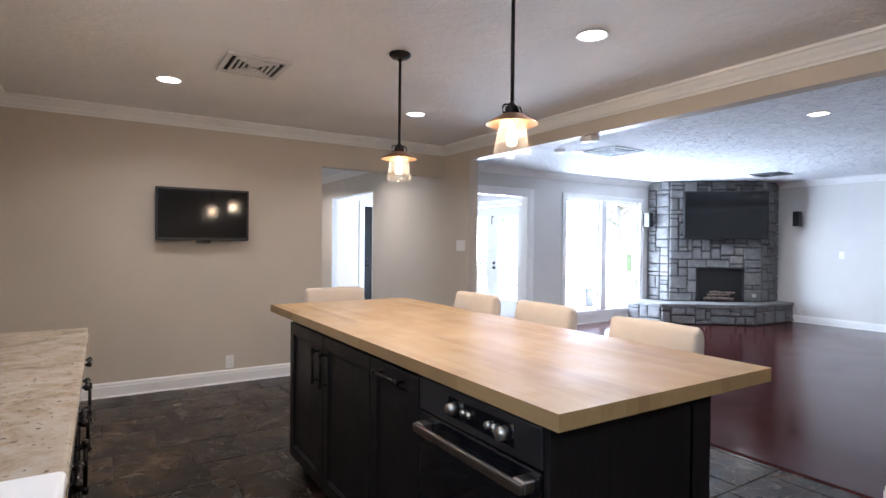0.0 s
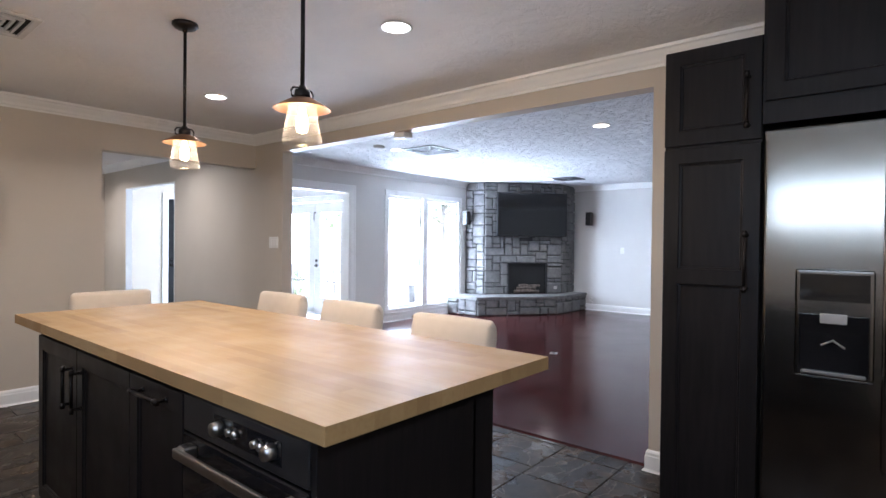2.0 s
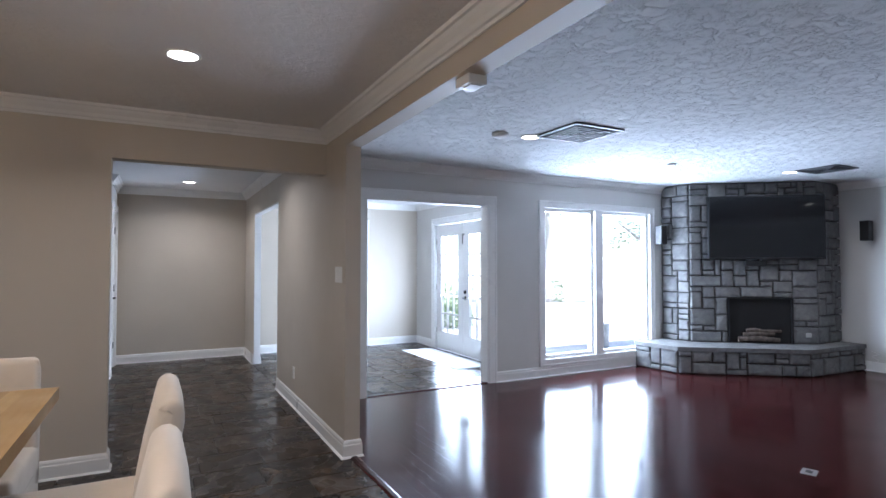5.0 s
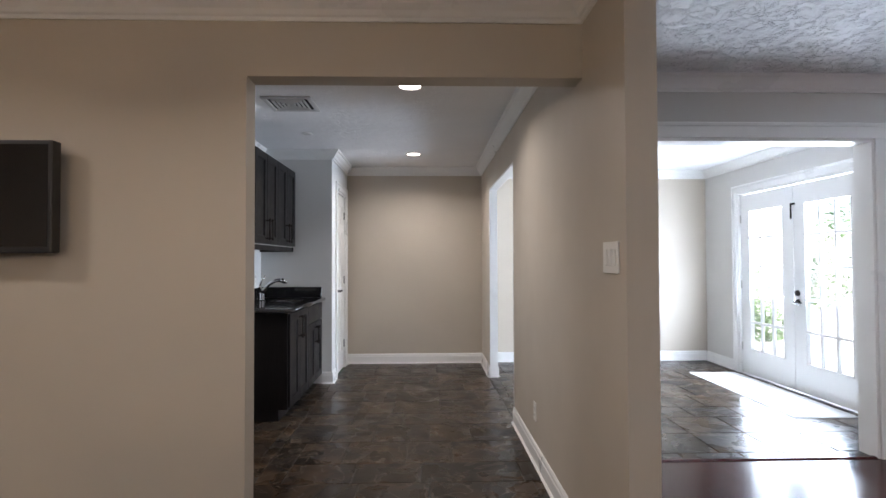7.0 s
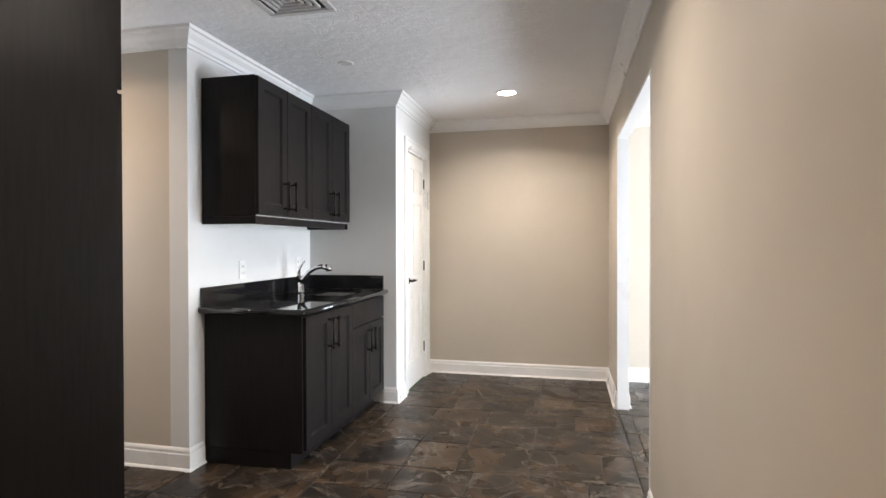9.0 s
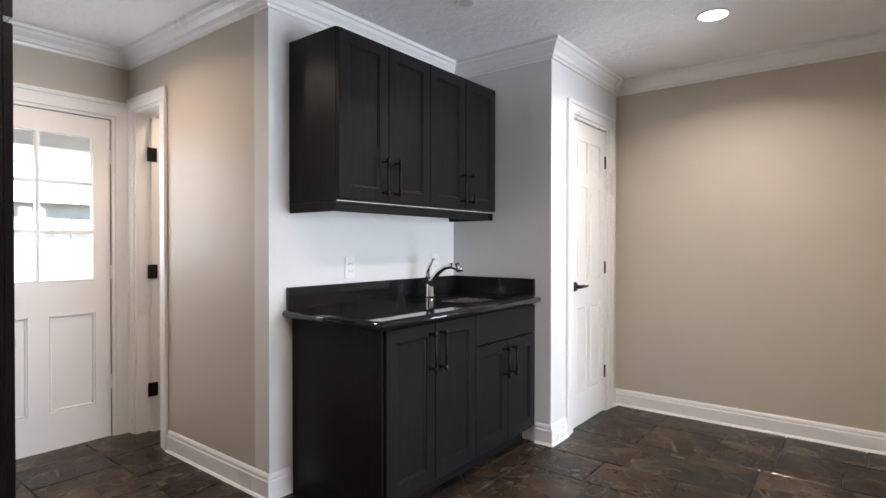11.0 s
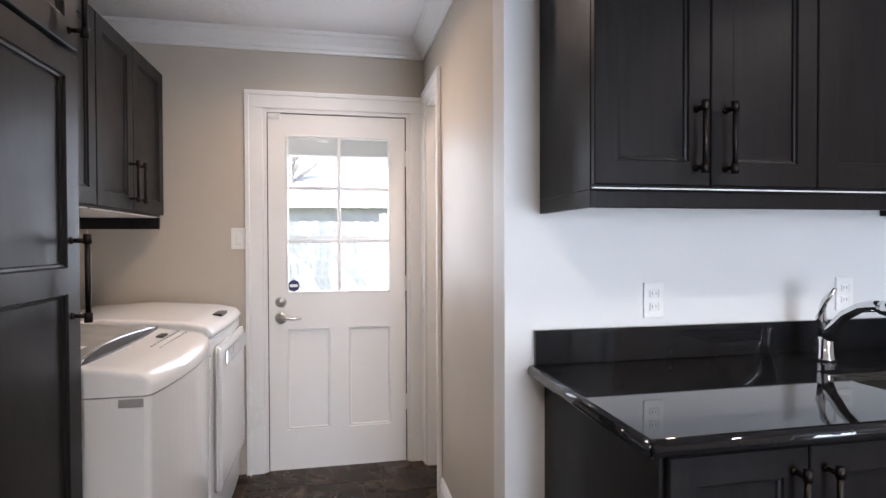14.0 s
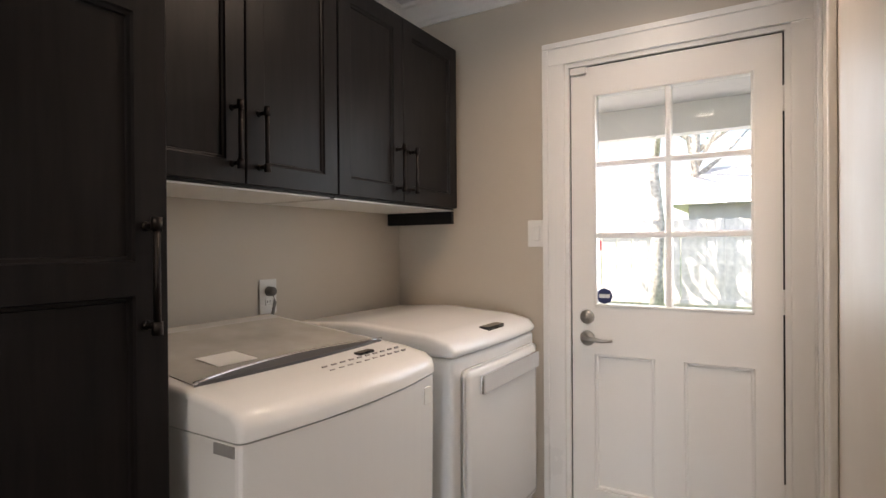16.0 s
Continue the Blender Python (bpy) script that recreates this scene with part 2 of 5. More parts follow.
def stone_material():
    m, n, l, b = material("grey_field_stone", (0.2, 0.2, 0.2), 0.8)
    oi = n.new("ShaderNodeObjectInfo")
    c1 = ramp(n, l, oi.outputs["Random"], [(0, (0.085, 0.084, 0.082)), (0.35, (0.15, 0.145, 0.14)), (0.7, (0.115, 0.115, 0.118)), (1, (0.20, 0.185, 0.17))])
    t = noise_node(n, l, 9, 7, rough=0.65, coord="Object", distort=0.5)
    c2 = ramp(n, l, t.outputs[0], [(0.3, (0.07, 0.07, 0.07)), (0.55, (0.19, 0.185, 0.18)), (0.75, (0.30, 0.285, 0.26))])
    l.new(mix(n, l, 0.5, c1.outputs[0], c2.outputs[0]), b.inputs["Base Color"])
    k = bump(n, l, b, t.outputs[0], 0.9, 0.02)
    bump(n, l, b, noise_node(n, l, 70, 4).outputs[0], 0.5, 0.003, k)
    return m


STONE = stone_material()
MORTAR = plain("dark_mortar", (0.06, 0.058, 0.056), 0.9, 0.2, 0.3, 40)


def pane_glass():
    m = bpy.data.materials.new("window_glass")
    m.use_nodes = True
    n, l = m.node_tree.nodes, m.node_tree.links
    n.remove(n["Principled BSDF"])
    tr = n.new("ShaderNodeBsdfTransparent")
    gl = n.new("ShaderNodeBsdfGlossy")
    gl.inputs["Roughness"].default_value = 0.02
    fr = n.new("ShaderNodeLayerWeight")
    fr.inputs["Blend"].default_value = 0.12
    mu = n.new("ShaderNodeMath")
    mu.operation = "MULTIPLY_ADD"
    mu.inputs[1].default_value, mu.inputs[2].default_value = 0.35, 0.03
    l.new(fr.outputs["Facing"], mu.inputs[0])
    mx = n.new("ShaderNodeMixShader")
    l.new(mu.outputs[0], mx.inputs[0])
    l.new(tr.outputs[0], mx.inputs[1])
    l.new(gl.outputs[0], mx.inputs[2])
    l.new(mx.outputs[0], n["Material Output"].inputs[0])
    return m


GLASS = pane_glass()


def lamp_glass():
    m = pane_glass()
    m.name = "clear_lamp_glass"
    n, l = m.node_tree.nodes, m.node_tree.links
    tr = n["Transparent BSDF"]
    tl = n.new("ShaderNodeBsdfTranslucent")
    tl.inputs["Color"].default_value = (0.9, 0.85, 0.75, 1)
    lw = n.new("ShaderNodeLayerWeight")
    lw.inputs["Blend"].default_value = 0.3
    mm = n.new("ShaderNodeMath")
    mm.operation = "MULTIPLY_ADD"
    mm.inputs[1].default_value, mm.inputs[2].default_value = 0.014, 0.002
    l.new(lw.outputs["Facing"], mm.inputs[0])
    ms = n.new("ShaderNodeMixShader")
    l.new(mm.outputs[0], ms.inputs[0])
    l.new(tr.outputs[0], ms.inputs[1])
    l.new(tl.outputs[0], ms.inputs[2])
    l.new(ms.outputs[0], n["Mix Shader"].inputs[1])
    return m


LAMPGLASS = lamp_glass()


def emitter(name, colour, strength):
    m, n, l, b = material(name, (0.8, 0.8, 0.8), 0.5)
    b.inputs["Emission Color"].default_value = (*colour, 1)
    b.inputs["Emission Strength"].default_value = strength
    return m


LENS_ON = emitter("lit_lamp_lens", (1.0, 0.90, 0.76), 4.0)
FILAMENT = emitter("glowing_bulb", (1.0, 0.60, 0.24), 18.0)
GRASS = plain("lawn", (0.07, 0.11, 0.035), 0.9, 0.2, 0.4, 3)
PAVE = plain("pale_concrete", (0.66, 0.64, 0.61), 0.85, 0.2, 0.1, 2)
FENCE = plain("weathered_cedar", (0.80, 0.76, 0.72), 0.85, 0.2, 0.2, 8)
BARK = plain("bark", (0.50, 0.47, 0.43), 0.95, 0.1, 0.4, 14)
LEAF = plain("leaf", (0.12, 0.19, 0.08), 0.6, 0.3, 0.5, 5)
SIDING = plain("pale_siding", (0.6, 0.58, 0.55), 0.8, 0.2, 0.06, 4)
CARPET = plain("beige_carpet", (0.50, 0.45, 0.39), 0.95, 0.1, 0.1, 120)

# ---- helpers for building ----
def mesh_ob(name, bm, mat, smooth=False):
    me = bpy.data.meshes.new(name)
    bmesh.ops.recalc_face_normals(bm, faces=bm.faces[:])
    bm.to_mesh(me)
    bm.free()
    me.materials.append(mat)
    if smooth:
        for p in me.polygons:
            p.use_smooth = True
    return new(name, me)


def part(name, bm, mat, parent, label="", smooth=False, loc=None):
    ob = mesh_ob(name, bm, mat, smooth)
    ob.parent = parent
    if loc is not None:
        ob.location = loc
    if label:
        tagged(ob, label)
    return ob


def thing(name, label, category, loc=(0, 0, 0), rz=0, group=""):
    ob = new(name)
    ob.empty_display_size = 0.1
    ob.matrix_basis = pose(*loc, 0, 0, rz)
    return tagged(ob, label, category, group)


def box(bm, x0, x1, y0, y1, z0, z1, bevel=0.0, seg=2):
    r = bmesh.ops.create_cube(bm, size=1.0)
    vs = r["verts"]
    for v in vs:
        v.co = Vector(((x0 + x1) / 2 + v.co.x * (x1 - x0), (y0 + y1) / 2 + v.co.y * (y1 - y0), (z0 + z1) / 2 + v.co.z * (z1 - z0)))
    if bevel:
        es = list({e for v in vs for e in v.link_edges})
        bmesh.ops.bevel(bm, geom=es, offset=bevel, segments=seg, affect="EDGES", profile=0.6)
    return vs


def B(x0, x1, y0, y1, z0, z1, bevel=0.0, seg=2):
    bm = bmesh.new()
    box(bm, x0, x1, y0, y1, z0, z1, bevel, seg)
    return bm


def cyl(bm, p, q, r, r2=None, seg=16):
    p, q = Vector(p), Vector(q)
    d = q - p
    m = Matrix.Translation((p + q) / 2) @ d.to_track_quat("Z", "Y").to_matrix().to_4x4()
    bmesh.ops.create_cone(bm, cap_ends=True, segments=seg, radius1=r, radius2=r if r2 is None else r2, depth=d.length, matrix=m)


def lathe(profile, seg=24, centre=(0, 0, 0)):
    bm = bmesh.new()
    rings = []
    for r, z in profile:
        rings.append([bm.verts.new((centre[0] + r * math.cos(2 * math.pi * i / seg), centre[1] + r * math.sin(2 * math.pi * i / seg), centre[2] + z)) for i in range(seg)])
    for a, b in zip(rings, rings[1:]):
        for i in range(seg):
            bm.faces.new((a[i], a[(i + 1) % seg], b[(i + 1) % seg], b[i]))
    for ring in (rings[0], rings[-1]):
        bm.faces.new(ring)
    bmesh.ops.remove_doubles(bm, verts=bm.verts[:], dist=1e-5)
    return bm


def tube(points, r, seg=10):
    """A round tube along points."""
    bm = bmesh.new()
    pts = [Vector(p) for p in points]
    rings = []
    up = Vector((0.0, 0.13, 0.99))
    for i, p in enumerate(pts):
        d = (pts[min(i + 1, len(pts) - 1)] - pts[max(i - 1, 0)]).normalized()
        a = d.cross(up)
        if a.length < 1e-3:
            a = d.cross(Vector((1, 0, 0)))
        a.normalize()
        b = a.cross(d)
        rr = r[i] if isinstance(r, (list, tuple)) else r
        rings.append([bm.verts.new(p + rr * (math.cos(2 * math.pi * k / seg) * a + math.sin(2 * math.pi * k / seg) * b)) for k in range(seg)])
    for a, b in zip(rings, rings[1:]):
        for k in range(seg):
            bm.faces.new((a[k], a[(k + 1) % seg], b[(k + 1) % seg], b[k]))
    bm.faces.new(rings[0])
    bm.faces.new(rings[-1])
    return bm


def sweep(profile, path, closed=False):
    """A moulding: profile points (d, z), d being how far it stands out to the left of the path."""
    bm = bmesh.new()
    pts = [Vector(p) for p in path]
    n = len(pts)
    rings = []
    for i, p in enumerate(pts):
        dirs = []
        if closed or i > 0:
            dirs.append((p - pts[i - 1]).normalized())
        if closed or i < n - 1:
            dirs.append((pts[(i + 1) % n] - p).normalized())
        ns = [Vector((-d.y, d.x)) for d in dirs]
        if len(ns) == 2:
            k = 1 + ns[0].dot(ns[1])
            off = (ns[0] + ns[1]) / max(k, 0.2)
        else:
            off = ns[0]
        rings.append([bm.verts.new((p.x + off.x * d, p.y + off.y * d, z)) for d, z in profile])
    m = len(profile)
    for i in range(n if closed else n - 1):
        a, b = rings[i], rings[(i + 1) % n]
        for k in range(m):
            bm.faces.new((a[k], a[(k + 1) % m], b[(k + 1) % m], b[k]))
    if not closed:
        bm.faces.new(rings[0])
        bm.faces.new(rings[-1])
    return bm


def structure(name, bm, mat, label, category):
    return tagged(mesh_ob(name, bm, mat), label, category, kind="structure")


def wall(name, axis, c0, c1, a0, a1, z1, holes, mat, label):
    """A wall between c0 and c1 across, from a0 to a1 along, with openings (a, b, bottom, top)."""
    bm = bmesh.new()
    us = sorted({a0, a1, *(u for q in holes for u in q[:2])})
    zs = sorted({0.0, z1, *(z for q in holes for z in q[2:])})
    def solid(i, j):
        if not (0 <= i < len(us) - 1 and 0 <= j < len(zs) - 1):
            return False
        u, z = (us[i] + us[i + 1]) / 2, (zs[j] + zs[j + 1]) / 2
        return not any(q[0] < u < q[1] and q[2] < z < q[3] for q in holes)
    made = {}
    def vert(i, j, k):
        if (i, j, k) not in made:
            cc = (c0, c1)[k]
            made[i, j, k] = bm.verts.new((cc, us[i], zs[j]) if axis == "x" else (us[i], cc, zs[j]))
        return made[i, j, k]
    for i in range(len(us) - 1):
        for j in range(len(zs) - 1):
            if not solid(i, j):
                continue
            for k in (0, 1):
                bm.faces.new([vert(i, j, k), vert(i + 1, j, k), vert(i + 1, j + 1, k), vert(i, j + 1, k)])
            for di, dj, e in ((-1, 0, ((i, j), (i, j + 1))), (1, 0, ((i + 1, j), (i + 1, j + 1))), (0, -1, ((i, j), (i + 1, j))), (0, 1, ((i, j + 1), (i + 1, j + 1)))):
                if not solid(i + di, j + dj):
                    p, q = e
                    bm.faces.new([vert(*p, 0), vert(*q, 0), vert(*q, 1), vert(*p, 1)])
    return structure(name, bm, mat, label, "wall")


# ---- structure ----
H, HH, HL = 2.44, 2.47, 2.48
XB, XH, XL = 3.517, 3.518, 3.63      # kitchen face, hall face, living face of the long wall
YT, YT2 = 5.24, 5.36               # wall between kitchen and laundry
YN, YN2 = 6.31, 6.46               # living room's window wall
XE = 10.5
YE = 9.715
XC, XS, YP, YC = 1.82, 1.077, 7.155, 8.63
XD = -0.46
XW, YS, YLS = -0.55, -2.2, -1.5
XF, YF = 6.42, 9.75

wall("wall_kitchen_north", "y", YT, YT2, XW - 0.15, XB, 2.5, [(2.045, XB, 0, 2.10)], WALL, "beige painted wall with a wide cased hall opening")
wall("wall_between_kitchen_and_living", "x", XB, XL, YS, YT, 2.5, [(1.02, 4.735, 0, 2.235)], WALL, "beige painted beam wall with a wide opening to the living room")
wall("wall_hall_east", "x", XB + 0.001, XL - 0.003, YT, YN2, 2.5, [], WALL, "beige painted hall wall")
wall("wall_hall_foyer", "x", XH, 3.60, YN2, YE, 2.5, [(7.19, 8.85, 0, 2.09)], WALL, "beige painted hall wall with an opening to the foyer")
wall("wall_living_north", "y", YN, YN2, XL - 0.003, XE + 0.15, 2.55, [(4.23, 5.74, 0, 2.08), (6.55, 7.38, 0.22, 2.09), (7.50, 8.39, 0.22, 2.09)], WALL_GREY, "pale greige living room wall with tall windows")
wall("wall_living_east", "x", XE, XE + 0.15, YLS, YN, 2.55, [(1.75, 3.03, 0, 2.10)], WALL_GREY, "pale greige living room wall with a plain opening to the stairs")
wall("wall_living_south", "y", YLS - 0.15, YLS, XL, XE + 0.15, 2.55, [], WALL_GREY, "plain greige wall")
wall("wall_kitchen_south", "y", YS - 0.15, YS, XW - 0.15, XL, 2.5, [], WALL, "plain beige wall")
wall("wall_kitchen_west", "x", XW - 0.15, XW, YS, YT, 2.5, [(-0.9, 0.9, 1.4, 2.0)], WALL, "beige painted kitchen wall with a window over the counter")
wall("wall_hall_end", "y", YE, YE + 0.12, XC - 0.15, 3.60, 2.5, [], WALL, "beige painted wall at the end of the hall")
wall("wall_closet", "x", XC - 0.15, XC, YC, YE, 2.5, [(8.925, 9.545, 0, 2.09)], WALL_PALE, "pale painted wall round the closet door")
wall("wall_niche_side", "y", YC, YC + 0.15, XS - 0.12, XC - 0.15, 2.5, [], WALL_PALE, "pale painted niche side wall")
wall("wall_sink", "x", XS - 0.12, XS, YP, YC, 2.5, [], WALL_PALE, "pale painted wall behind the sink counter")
wall("wall_laundry_north", "y", YP, YP + 0.12, XD - 0.15, XS - 0.12, 2.5, [(-0.385, -0.015, 0, 2.10)], WALL, "beige painted laundry wall with a narrow closet opening")
wall("wall_laundry_west", "x", XD - 0.15, XD, YT2, YP, 2.5, [(6.245, 7.065, 0, 2.05)], WALL, "beige laundry wall round the back door")
wall("wall_foyer_east", "x", XF, XF + 0.15, YN2, YF, 2.5, [(7.22, 9.04, 0, 2.06)], WALL_GREY, "pale foyer wall round the french doors")
wall("wall_foyer_north", "y", YF, YF + 0.15, 3.60, XF + 0.15, 2.5, [(4.51, 5.43, 0, 2.06)], WALL, "plain beige foyer wall")
# closet behind the narrow opening
wall("wall_linen_back", "y", 7.95, 8.05, XD - 0.15, XS - 0.12, 2.5, [], WALL, "plain closet wall")
wall("wall_linen_west", "x", XD - 0.15, XD - 0.02, YP + 0.12, 7.95, 2.5, [], WALL, "plain closet wall")
# stair hall past the living room
wall("wall_stair_north", "y", 3.22, 3.34, XE + 0.15, 14.2, 2.55, [(10.95, 11.75, 0, 2.04)], WALL_GREY, "greige stair hall wall")
wall("wall_stair_south", "y", 0.9, 1.02, XE + 0.15, 14.2, 2.55, [], WALL_GREY, "plain stair hall wall")
wall("wall_stair_end", "x", 14.2, 14.3, 0.9, 3.34, 2.55, [], WALL_GREY, "plain stair hall wall")
wall("wall_side_room", "y", 4.35, 4.42, XE + 0.15, 14.2, 2.55, [], WALL_GREY, "plain wall past the side door")

structure("ceiling_kitchen", B(XW - 0.15, XB + 0.02, YS, YT + 0.02, H, 2.50), CEIL, "textured white kitchen ceiling", "ceiling")
structure("ceiling_hall", B(XD - 0.15, XH + 0.02, YT2 - 0.02, YE + 0.02, HH, 2.50), CEIL, "textured white hall and laundry ceiling", "ceiling")
structure("ceiling_foyer", B(3.61, XF + 0.02, YN2 - 0.02, YF + 0.02, H, 2.50), CEIL, "white foyer ceiling", "ceiling")
structure("ceiling_living", B(XL - 0.02, 14.3, YLS, YN + 0.02, HL, 2.55), CEIL_L, "heavily textured white living room ceiling", "ceiling")
bm = B(-1.0, 14.6, -2.7, 6.75, 2.56, 2.72)
# Reaches past the foyer: an unseen overhang added to keep sun off the french doors.
box(bm, -1.0, 8.0, 6.75, 10.2, 2.56, 2.72)
structure("roof", bm, SIDING, "flat roof slab over the house, with an unseen overhang added to block sun", "roof")

structure("floor_living", B(3.59, 14.2, YLS, YN, -0.06, 0.012), WOODFLOOR, "glossy dark cherry wood floor", "floor")
structure("floor_side_room", B(XE + 0.1, 14.2, 3.0, 4.42, -0.06, 0.009), CARPET, "pale floor of the side room", "floor")


def crown(name, h, path, closed):
    prof = [(0.001, h - 0.100), (0.012, h - 0.100), (0.016, h - 0.086), (0.026, h - 0.080), (0.036, h - 0.060), (0.056, h - 0.038), (0.066, h - 0.022), (0.078, h - 0.017), (0.084, h - 0.001), (0.001, h - 0.001)]
    return structure(name, sweep(prof, path, closed), TRIM, "white painted crown moulding", "crown moulding")


crown("trim_crown_kitchen", H, [(XW, YS), (XB, YS), (XB, YT), (XW, YT)], True)
crown("trim_crown_hall", HH, [(XH, YT2), (XH, YE), (XC, YE), (XC, YC), (XS, YC), (XS, YP), (XD, YP), (XD, YT2)], True)
crown("trim_crown_living", HL, [(8.63, YN), (XL, YN), (XL, YLS), (XE, YLS), (XE, 4.97)], False)
crown("trim_crown_foyer", H, [(3.60, YN2), (XF, YN2), (XF, YF), (3.60, YF)], True)


def base(path, closed=False):
    prof = [(0.001, 0.001), (0.030, 0.001), (0.030, 0.010), (0.024, 0.020), (0.016, 0.024), (0.016, 0.098), (0.012, 0.104), (0.012, 0.118), (0.009, 0.126), (0.004, 0.134), (0.001, 0.134)]
    return structure("baseboard", sweep(prof, path, closed), TRIM, "white painted profiled baseboard", "baseboard")


base([(2.045, YT2), (2.045, YT), (XW, YT), (XW, 2.92)])
base([(4.13, YN), (XL, YN), (XL, 4.735), (XB, 4.735), (XB, YT), (XH, YT), (XH, 7.18)])
base([(XB, 0.722), (XB, 1.02), (XL, 1.02), (XL, YLS), (XE, YLS), (XE, 1.75)])
base([(8.09, YN), (5.84, YN)])
base([(XE + 0.15, 3.03), (XE, 3.03), (XE, 4.69)])
base([(XH, 8.865), (XH, YE), (XC, YE), (XC, 9.635)])
base([(XC, 8.835), (XC, YC), (1.72, YC)])
base([(XS, 7.27), (XS, YP), (0.07, YP)])
base([(XF, 9.13), (XF, YF), (5.52, YF)])
base([(4.42, YF), (3.60, YF), (3.60, 8.865)])
base([(3.60, 7.175), (3.60, YN2), (4.13, YN2)])


# ---- trim round openings ----
def casing(axis, c, out, a0, a1, z1, w=0.085, z0=0.0, bottom=False, label="white painted door casing"):
    """Casing on the face c of a wall, standing out along out (+1 or -1), round the opening a0..a1."""
    bm = bmesh.new()
    def piece(u0, u1, v0, v1, t):
        lo, hi = sorted((c + out * 0.001, c + out * t))
        if axis == "x":
            box(bm, lo, hi, u0, u1, v0, v1, 0.003, 1)
        else:
            box(bm, u0, u1, lo, hi, v0, v1, 0.003, 1)
    for t, i, o in ((0.015, 0.0, w), (0.022, w - 0.024, w + 0.002)):
        zb = z0 - (o if bottom else 0) + (0.0 if bottom else 0.002)
        piece(a0 - o, a0 - i, zb, z1 + i, t)
        piece(a1 + i, a1 + o, zb, z1 + i, t)
        piece(a0 - o, a1 + o, z1 + i, z1 + o, t)
        if bottom:
            piece(a0 - o + 0.001, a1 + o - 0.001, z0 - o, z0 - i, t + 0.001)
    return structure("trim_casing", bm, TRIM, label, "casing")


def jamb(axis, c0, c1, a0, a1, z1, t=0.018, z0=0.004, bottom=False):
    """Lining boards inside an opening."""
    bm = bmesh.new()
    c0, c1 = c0 - 0.002, c1 + 0.002
    for u0, u1, v0, v1 in [(a0, a0 + t, z0, z1 - t), (a1 - t, a1, z0, z1 - t), (a0, a1, z1 - t, z1)] + ([(a0 + t, a1 - t, z0, z0 + t)] if bottom else []):
        if axis == "x":
            box(bm, c0, c1, u0, u1, v0, v1)
        else:
            box(bm, u0, u1, c0, c1, v0, v1)
    return structure("trim_jamb", bm, TRIM, "white painted jamb lining", "jamb")


casing("y", YN, -1, 4.23, 5.74, 2.08, 0.10)
jamb("y", YN, YN2, 4.23, 5.74, 2.08)
jamb("x", XH, 3.60, 7.19, 8.85, 2.09)
casing("x", XC, 1, 8.925, 9.545, 2.09, 0.085)
jamb("x", XC - 0.15, XC, 8.925, 9.545, 2.09)
casing("x", XD, 1, 6.245, 7.065, 2.05, 0.095)
jamb("x", XD - 0.15, XD, 6.245, 7.065, 2.05)
casing("y", YP, -1, -0.385, -0.015, 2.10, 0.072)
jamb("y", YP, YP + 0.12, -0.385, -0.015, 2.10)
casing("x", XF, -1, 7.22, 9.04, 2.06, 0.085)
jamb("x", XF, XF + 0.15, 7.22, 9.04, 2.06)
jamb("y", 3.22, 3.34, 10.95, 11.75, 2.04)
casing("y", 3.22, -1, 10.95, 11.75, 2.04)


def window(name, axis, c0, c1, a0, a1, z0, z1, label, cols=1, rows=1):
    top = tagged(new(name), label, "window", kind="structure")
    cm = (c0 + c1) / 2
    def bx(u0, u1, v0, v1, lo, hi, bev=0.003):
        return B(lo, hi, u0, u1, v0, v1, bev, 1) if axis == "x" else B(u0, u1, lo, hi, v0, v1, bev, 1)
    f = 0.045
    bm = bmesh.new()
    for u0, u1, v0, v1 in ((a0, a0 + f, z0, z1), (a1 - f, a1, z0, z1), (a0 + f, a1 - f, z0, z0 + f), (a0 + f, a1 - f, z1 - f, z1)):
        if axis == "x":
            box(bm, c0 + 0.004, c1 - 0.004, u0, u1, v0, v1, 0.004, 1)
        else:
            box(bm, u0, u1, c0 + 0.004, c1 - 0.004, v0, v1, 0.004, 1)
    part("window_frame", bm, TRIM, top)
    for i in range(1, cols):
        u = a0 + f + (a1 - a0 - 2 * f) * i / cols
        part("muntin", bx(u - 0.011, u + 0.011, z0 + f, z1 - f, cm - 0.016, cm + 0.016), TRIM, top)
    for j in range(1, rows):
        v = z0 + f + (z1 - z0 - 2 * f) * j / rows
        part("muntin", bx(a0 + f, a1 - f, v - 0.011, v + 0.011, cm - 0.015, cm + 0.015), TRIM, top)
    p = part("pane", bx(a0 + f, a1 - f, z0 + f, z1 - f, cm - 0.003, cm + 0.003, 0), GLASS, top)
    p.visible_shadow = False
    return top


window("window_1", "y", YN + 0.03, YN2 - 0.03, 6.55, 7.38, 0.22, 2.09, "tall white-framed fixed window onto the bright garden")
window("window_2", "y", YN + 0.03, YN2 - 0.03, 7.50, 8.39, 0.22, 2.09, "tall white-framed fixed window onto the bright garden")
casing("y", YN, -1, 6.55, 8.39, 2.09, 0.085, 0.22, True, "white painted window casing")
structure("trim_mullion", B(7.375, 7.505, YN - 0.018, YN + 0.02, 0.222, 2.088, 0.004, 1), TRIM, "white painted mullion between two windows", "mullion")
window("window_3", "x", XW - 0.12, XW - 0.03, -0.9, 0.9, 1.4, 2.0, "white-framed kitchen window over the counter", 3, 1)
casing("x", XW, 1, -0.9, 0.9, 2.0, 0.085, 1.4, True, "white painted window casing")


